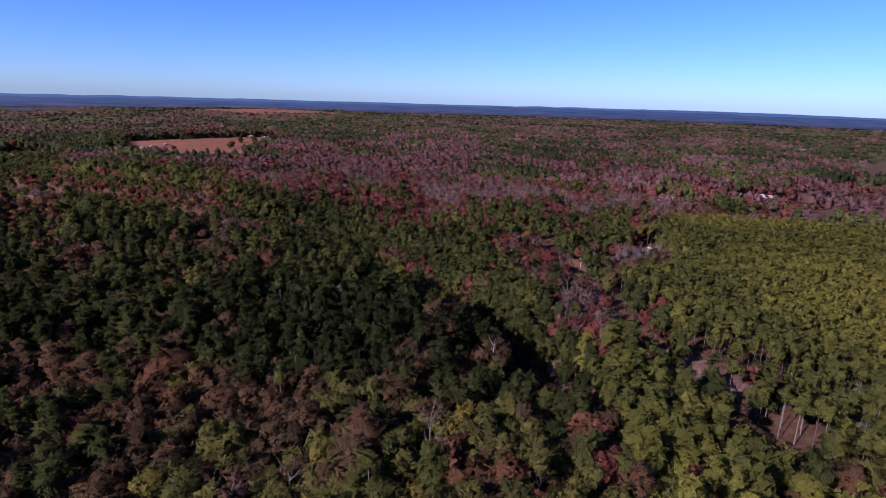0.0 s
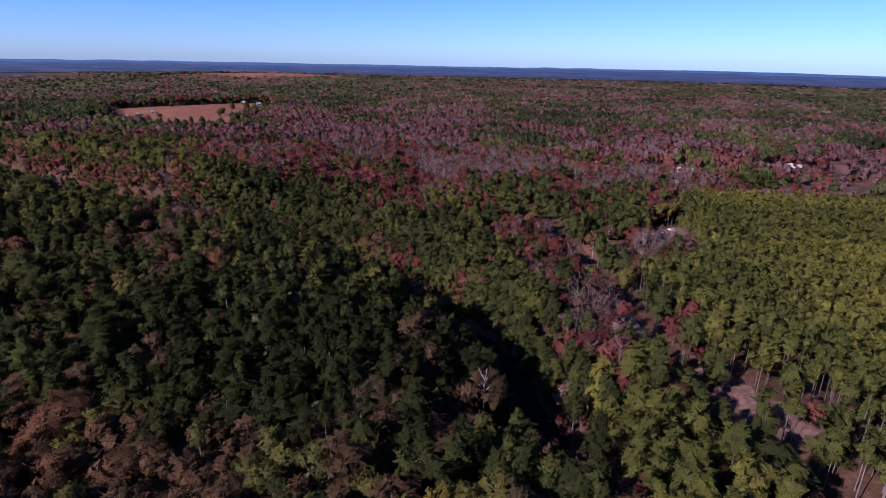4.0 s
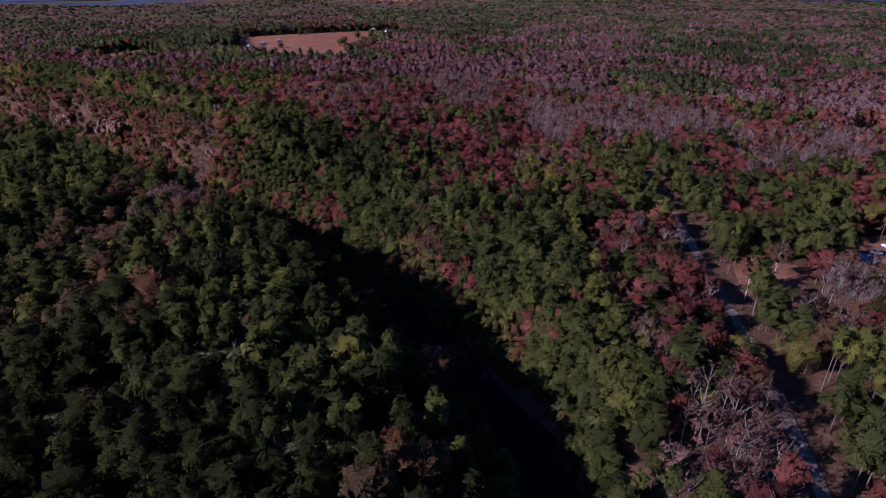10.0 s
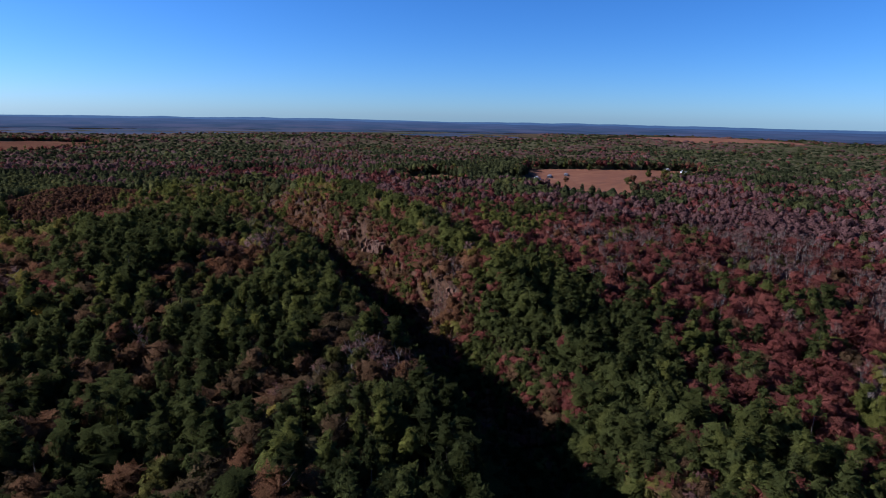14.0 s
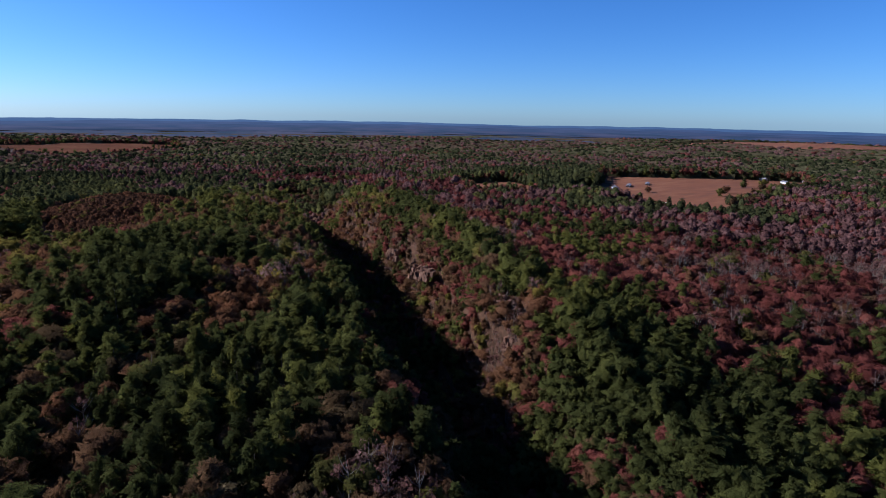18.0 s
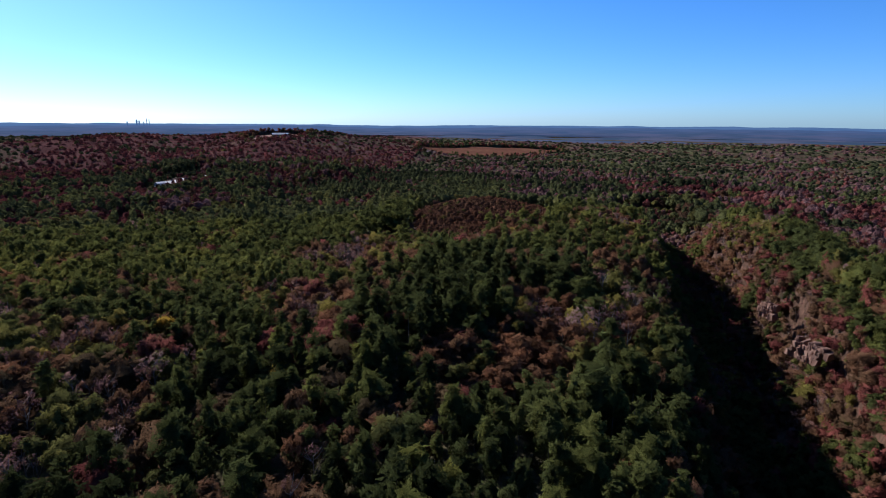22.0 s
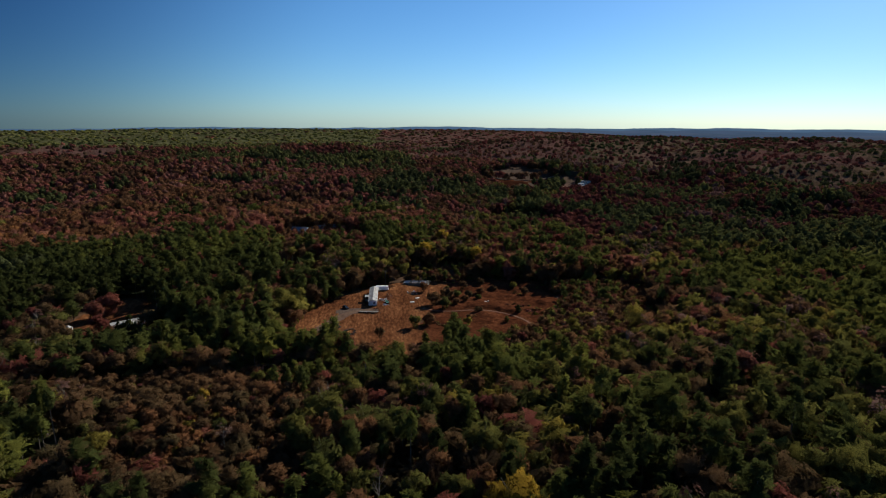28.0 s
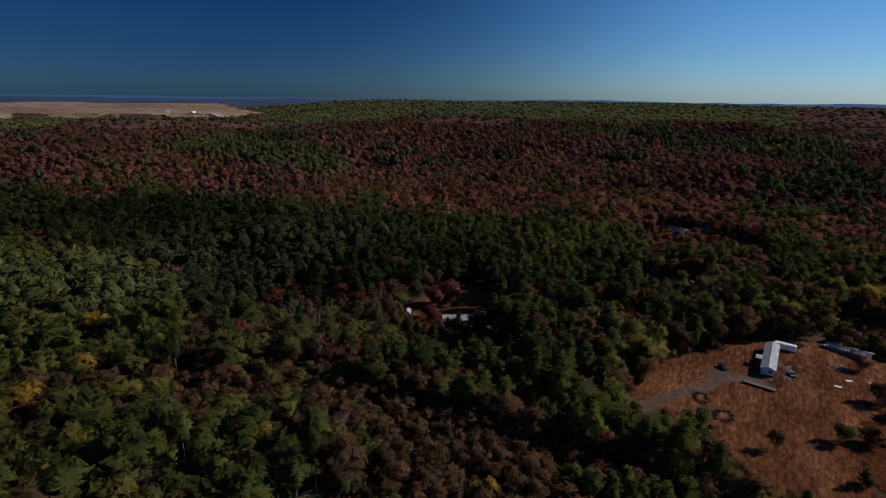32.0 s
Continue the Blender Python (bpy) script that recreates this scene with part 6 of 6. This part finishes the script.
house("barn", -1655, -178, 12, 46, 16, 5.0, 4.0, M_DARKWOOD, M_ROOF, "long dark barn with a white metal roof on a hilltop", "barn", 0.0, "", 5)
# farm round the hay field
house("barn", -500, 1352, 70, 17, 9, 3.4, 2.2, M_STEEL, M_ROOF, "metal barn with a bright roof behind a hay field", "barn", 0.0, "", 4)
house("house", -452, 1330, 60, 14, 8, 3.0, 2.2, M_WHITE, M_GREYROOF, "white farmhouse at the field edge", "house", 0.0, "farm houses", 3)
house("house", -436, 1372, 20, 13, 8, 3.0, 2.2, M_WHITE, M_ROOF, "small white farmhouse under trees", "house", 0.0, "farm houses", 3)
house("house", -548, 968, 50, 15, 8, 3.0, 2.0, M_WHITE, M_GREYROOF, "white house at the corner of a hay field", "house", 0.0, "farm houses", 3, chimney=True)
house("long_shed", -560, 1020, 30, 32, 6, 2.6, 0.9, M_DARKWOOD, M_GREYROOF, "long low dark shed on the field edge", "shed", 0.0, "farm sheds", 5)
house("long_shed", -562, 1075, 30, 28, 6, 2.6, 0.9, M_DARKWOOD, M_GREYROOF, "long low dark shed on the field edge", "shed", 0.0, "farm sheds", 5)
car("pickup_truck", -425, 908, 80, M_WHITE, "white truck parked on a farm track", True)
# camp on the clay pad
house("camp_shed", 134, 392, 78, 12, 7, 2.6, 1.2, M_DARKWOOD, M_BLUEROOF, "open camp shed with a blue metal roof on clay", "shed", 0.0, "", 3)
car("car", 155, 411, 40, M_WHITE, "white car parked on a clay pad")
car("pickup_truck", 148, 403, 70, M_WHITE, "white pickup truck parked on a clay pad", True)
# houses beyond the pink woods
for i, (x, y, t) in enumerate([(250, 640, 80), (372, 660, 95), (385, 675, 20)]):
    house("house", x, y, t, 17, 8, 3.0, 1.8, M_WHITE, M_ROOF, "white house in a gap of the bare woods", "house", 0.0, "houses beyond the woods", 4)
pa, pb, pc = pole(-161, -147.5, 10, 20), pole(-120, -134, 11, 30), pole(-186, -166, 11, 20)
pd, pe, pf = pole(-38, -138, 11, 60), pole(8, -128, 11, 60), pole(-76, -140, 11, 50)
tops = {k: (p.location.x, p.location.y, p.location.z + 10.4) for k, p in zip("abcdef", (pa, pb, pc, pd, pe, pf))}
for u, v in ("ab", "ac", "bf", "fd", "de"):
    wires(tops[u], tops[v], 0.9)


def tower(yaw, far, wide, high, label, z):
    x, y = MID[0] - far * math.sin(radians(yaw)), MID[1] + far * math.cos(radians(yaw))
    t = root("distant_tower", x, y, yaw, label, "tower", "far skyline", z)
    # Shaft and top share the glowing haze colour of the farthest ridge.
    part("shaft", box(wide, wide, high), M_FARTHER_HAZE, t)
    part("crown", box(wide * 0.6, wide * 0.6, high * 0.12, 0, 0, high), M_FARTHER_HAZE, t)


for yaw, wide, high in ((117.9, 9, 52), (117.15, 12, 62), (116.95, 9, 58), (116.6, 6, 50), (116.35, 5, 70), (116.15, 5, 66)):
    tower(yaw, 4500, wide, high, "tall tower on the far horizon, painted pale with haze", 0)
# landfill
for i, (x, y, l) in enumerate([(1730, -1165, 26), (1810, -1120, 18)]):
    house("site_office", x, y, 30 + 25 * i, l, 12, 6, 2, M_WHITE, M_WHITE, "white site building on the bare plateau", "building", 0.0, "landfill buildings", 3)
# works on the southern skyline
for yaw, far, l in ((196.6, 2300, 60), (198.0, 2310, 40), (195.6, 2290, 34)):
    x, y = MID[0] - far * math.sin(radians(yaw)), MID[1] + far * math.cos(radians(yaw))
    house("works_building", x, y, 20, l, 22, 7, 3, M_WHITE, M_ROOF, "low pale works building on the skyline", "building", 0.0, "works on the skyline", 4)

# single small trees in the open ground
for i, (x, y, h, r, kind) in enumerate([(-157, -46, 7.5, 2.6, "oak"), (-128, -46, 6, 2.6, "bare"), (-124, -44, 5, 2.2, "oak"), (-163, -101, 9, 2.8, "bare"), (-176, -62, 8, 3.2, "poplar"),
                                        (-184, -66, 7, 3.4, "oak"), (-190, -100, 9, 4, "oak"), (-196, -92, 8, 3.5, "poplar"), (-200, -108, 8, 3.6, "oak"), (-138, -44, 4, 1.6, "oak"),
                                        (-205, -62, 6, 2.4, "poplar"), (-238, -80, 5, 2.2, "pine"), (-215, -84, 3.6, 2.4, "oak"), (-186, -128, 7, 3, "oak"), (-180, -40, 6, 2.6, "pine"), (-250, -112, 6, 2.6, "oak"), (-212, -128, 7, 3.0, "oak"), (-225, -136, 6, 3.0, "oak"),
                                        (-203, -98, 5, 2.6, "oak"), (-206, -113, 5.5, 2.8, "poplar"), (-210, -104, 4.5, 2.6, "oak"), (-214, -113, 5, 2.8, "oak"), (-219, -107, 4, 2.4, "poplar"), (-198, -118, 5, 2.6, "oak"), (-222, -118, 5, 2.8, "oak"), (-232, -124, 4.5, 2.6, "oak"), (-246, -128, 5, 2.8, "poplar"), (-208, -74, 3, 1.8, "oak"), (-228, -66, 3.5, 2.0, "pine"),
                                        (-420, 1035, 13, 6, "poplar"), (-432, 1075, 13, 6, "oak"), (-455, 1180, 14, 7, "pine"), (-440, 1215, 15, 7, "poplar"), (-418, 1160, 12, 6, "oak"), (-590, 1200, 14, 6, "pine"), (-500, 980, 10, 5, "oak"),
                                        (-2, -100, 15, 6, "maple"), (2, -92, 13, 5.5, "maple"), (-36, -72, 14, 6, "oak"), (-10, -70, 11, 5, "maple")]):
    tree(kind, x, y, h, r, i * 1.7, i, {"bare": "thin leafless tree standing alone in dry grass", "oak": "small brown-leaved tree alone in open grass", "poplar": "olive-leaved tree at the edge of open grass", "pine": "young pine in open grass", "maple": "red maple beside the mobile home"}[kind])


YELLOW = TREE_MESH["poplar"][0][1].copy()
YELLOW.materials.clear()
YELLOW.materials.append(LEAF_YELLOW)
for i, (x, y, h, r) in enumerate([(-186, 127, 24, 6.4), (-276, 176, 17, 4.2), (74, 279, 15, 3.6), (70, 45, 19, 5.0), (32, 84, 18, 5.0), (42, 64, 17, 4.6), (-192, -193, 19, 5.2), (-209, -231, 20, 5.4), (-178, -201, 17, 4.6), (-228, -176, 18, 4.8), (-140, -168, 18, 4.8), (-236, 230, 15, 3.6)]):
    tree("poplar", x, y, h, r, i * 1.3, i, "bright yellow autumn tulip tree above the canopy", YELLOW)
for i, (x, y, h, r) in enumerate([(65, 209, 18, 4.6), (99, 238, 12, 3.6), (101, 228, 11, 3.4), (118, 186, 10, 3.8)]):
    tree("maple", x, y, h, r, i * 1.3, i, "crimson maple beside the creek road")
THIN = leaf_mesh(crown("maple", 150, 0.15, np.random.RandomState(91), 3), "bare")
for i, (x, y, h, r) in enumerate([(68, 245, 19, 4.8), (70, 228, 19, 4.6), (63, 236, 18, 4.4), (60, 250, 17, 4.4), (67, 254, 16, 4.0), (72, 236, 15, 3.8)]):
    tree("bare", x, y, h, r, i * 1.3, i, "half-bare mauve maple with pale limbs beside the road", THIN)
WHITE_LIMBS = TREE_MESH["bare"][0][0].copy()
WHITE_LIMBS.materials.clear()
WHITE_LIMBS.materials.append(surface("white_bark", [(0.3, (0.22, 0.18, 0.15)), (0.7, (0.50, 0.43, 0.36))], 1.0, 0.85, stretch=(1, 1, 0.3)))
few = crown("bare", 190, 0.19, np.random.RandomState(92), 3)
BROWNED = mesh_of("crown", [few], LEAF_TREE["oak"], None, [swell(few, np.array((0, 0, 1.0)))])
for i, (x, y, h, r) in enumerate([(17, 182, 20, 7.0), (-9, 273, 20, 5.0), (-8, 251, 19, 5.0), (86, 345, 20, 5.4), (98, 360, 19, 5.0)]):
    tree("bare", x, y, h, r, i * 1.3, i, "white-limbed sycamore with a few brown leaves above the pit", BROWNED, WHITE_LIMBS)


for i, (x, y, h, r) in enumerate([(24, 170, 9, 3.4), (30, 163, 10, 3.6), (8, 184, 8, 3.2), (20, 162, 8, 3.0), (2, 172, 8, 3.0), (10, 168, 7, 2.8)]):
    tree("oak", x, y, h, r, i * 1.3, i, "small rusty oak on the bank of the pit")
# exposed sandstone on the pit's highwall
def rock_face(x, y, z, wide, high, turn, seed, label):
    rs = np.random.RandomState(seed)
    bluff = tagged(new("rock_bluff"), label, "rock bluff", "highwall rocks")
    bluff.location, bluff.rotation_euler = (x, y, z), (0, 0, radians(turn))
    rows = max(3, int(high / 1.7))
    for j in range(rows):
        at = -wide / 2 + rs.uniform(0, 2)
        while at < wide / 2:
            w = rs.uniform(0.7, 2.0)
            if rs.rand() < 0.95 - 0.6 * abs(at) / wide:
                hh = high / rows * rs.uniform(1.0, 1.7)
                bm = box(w, 3.5, hh, bevel=0.22)
                for v in bm.verts:
                    v.co += Vector(rs.uniform(-0.34, 0.34, 3))
                bm.transform(Matrix.Translation((at + w / 2, rs.uniform(-0.4, 0.4) + j * 0.75, j * high / rows - high * 0.5)) @ Euler(rs.uniform(-0.22, 0.22, 3)).to_matrix().to_4x4())
                part("stone", bm, M_ROCK, bluff)
            at += w * 0.95


rock_face(-281, 416.5, -0.5, 15, 7, 16, 3, "tall pale sandstone highwall above the pit")
rock_face(-188, 397, -6.0, 8, 5, 18, 5, "broken sandstone outcrop among brush")
rock_face(-335, 432, -3.0, 9, 6, 18, 6, "pale sandstone ledge on the pit wall")
rock_face(-212, 405, -12.0, 6, 4, 16, 8, "sandstone ledge with brush on it")
rock_face(46, 214, -28.0, 13, 5, -84, 8, "low stone bank above dark pit water")
rock_face(43, 240, -28.0, 9, 5, -68, 9, "low stone bank above dark pit water")
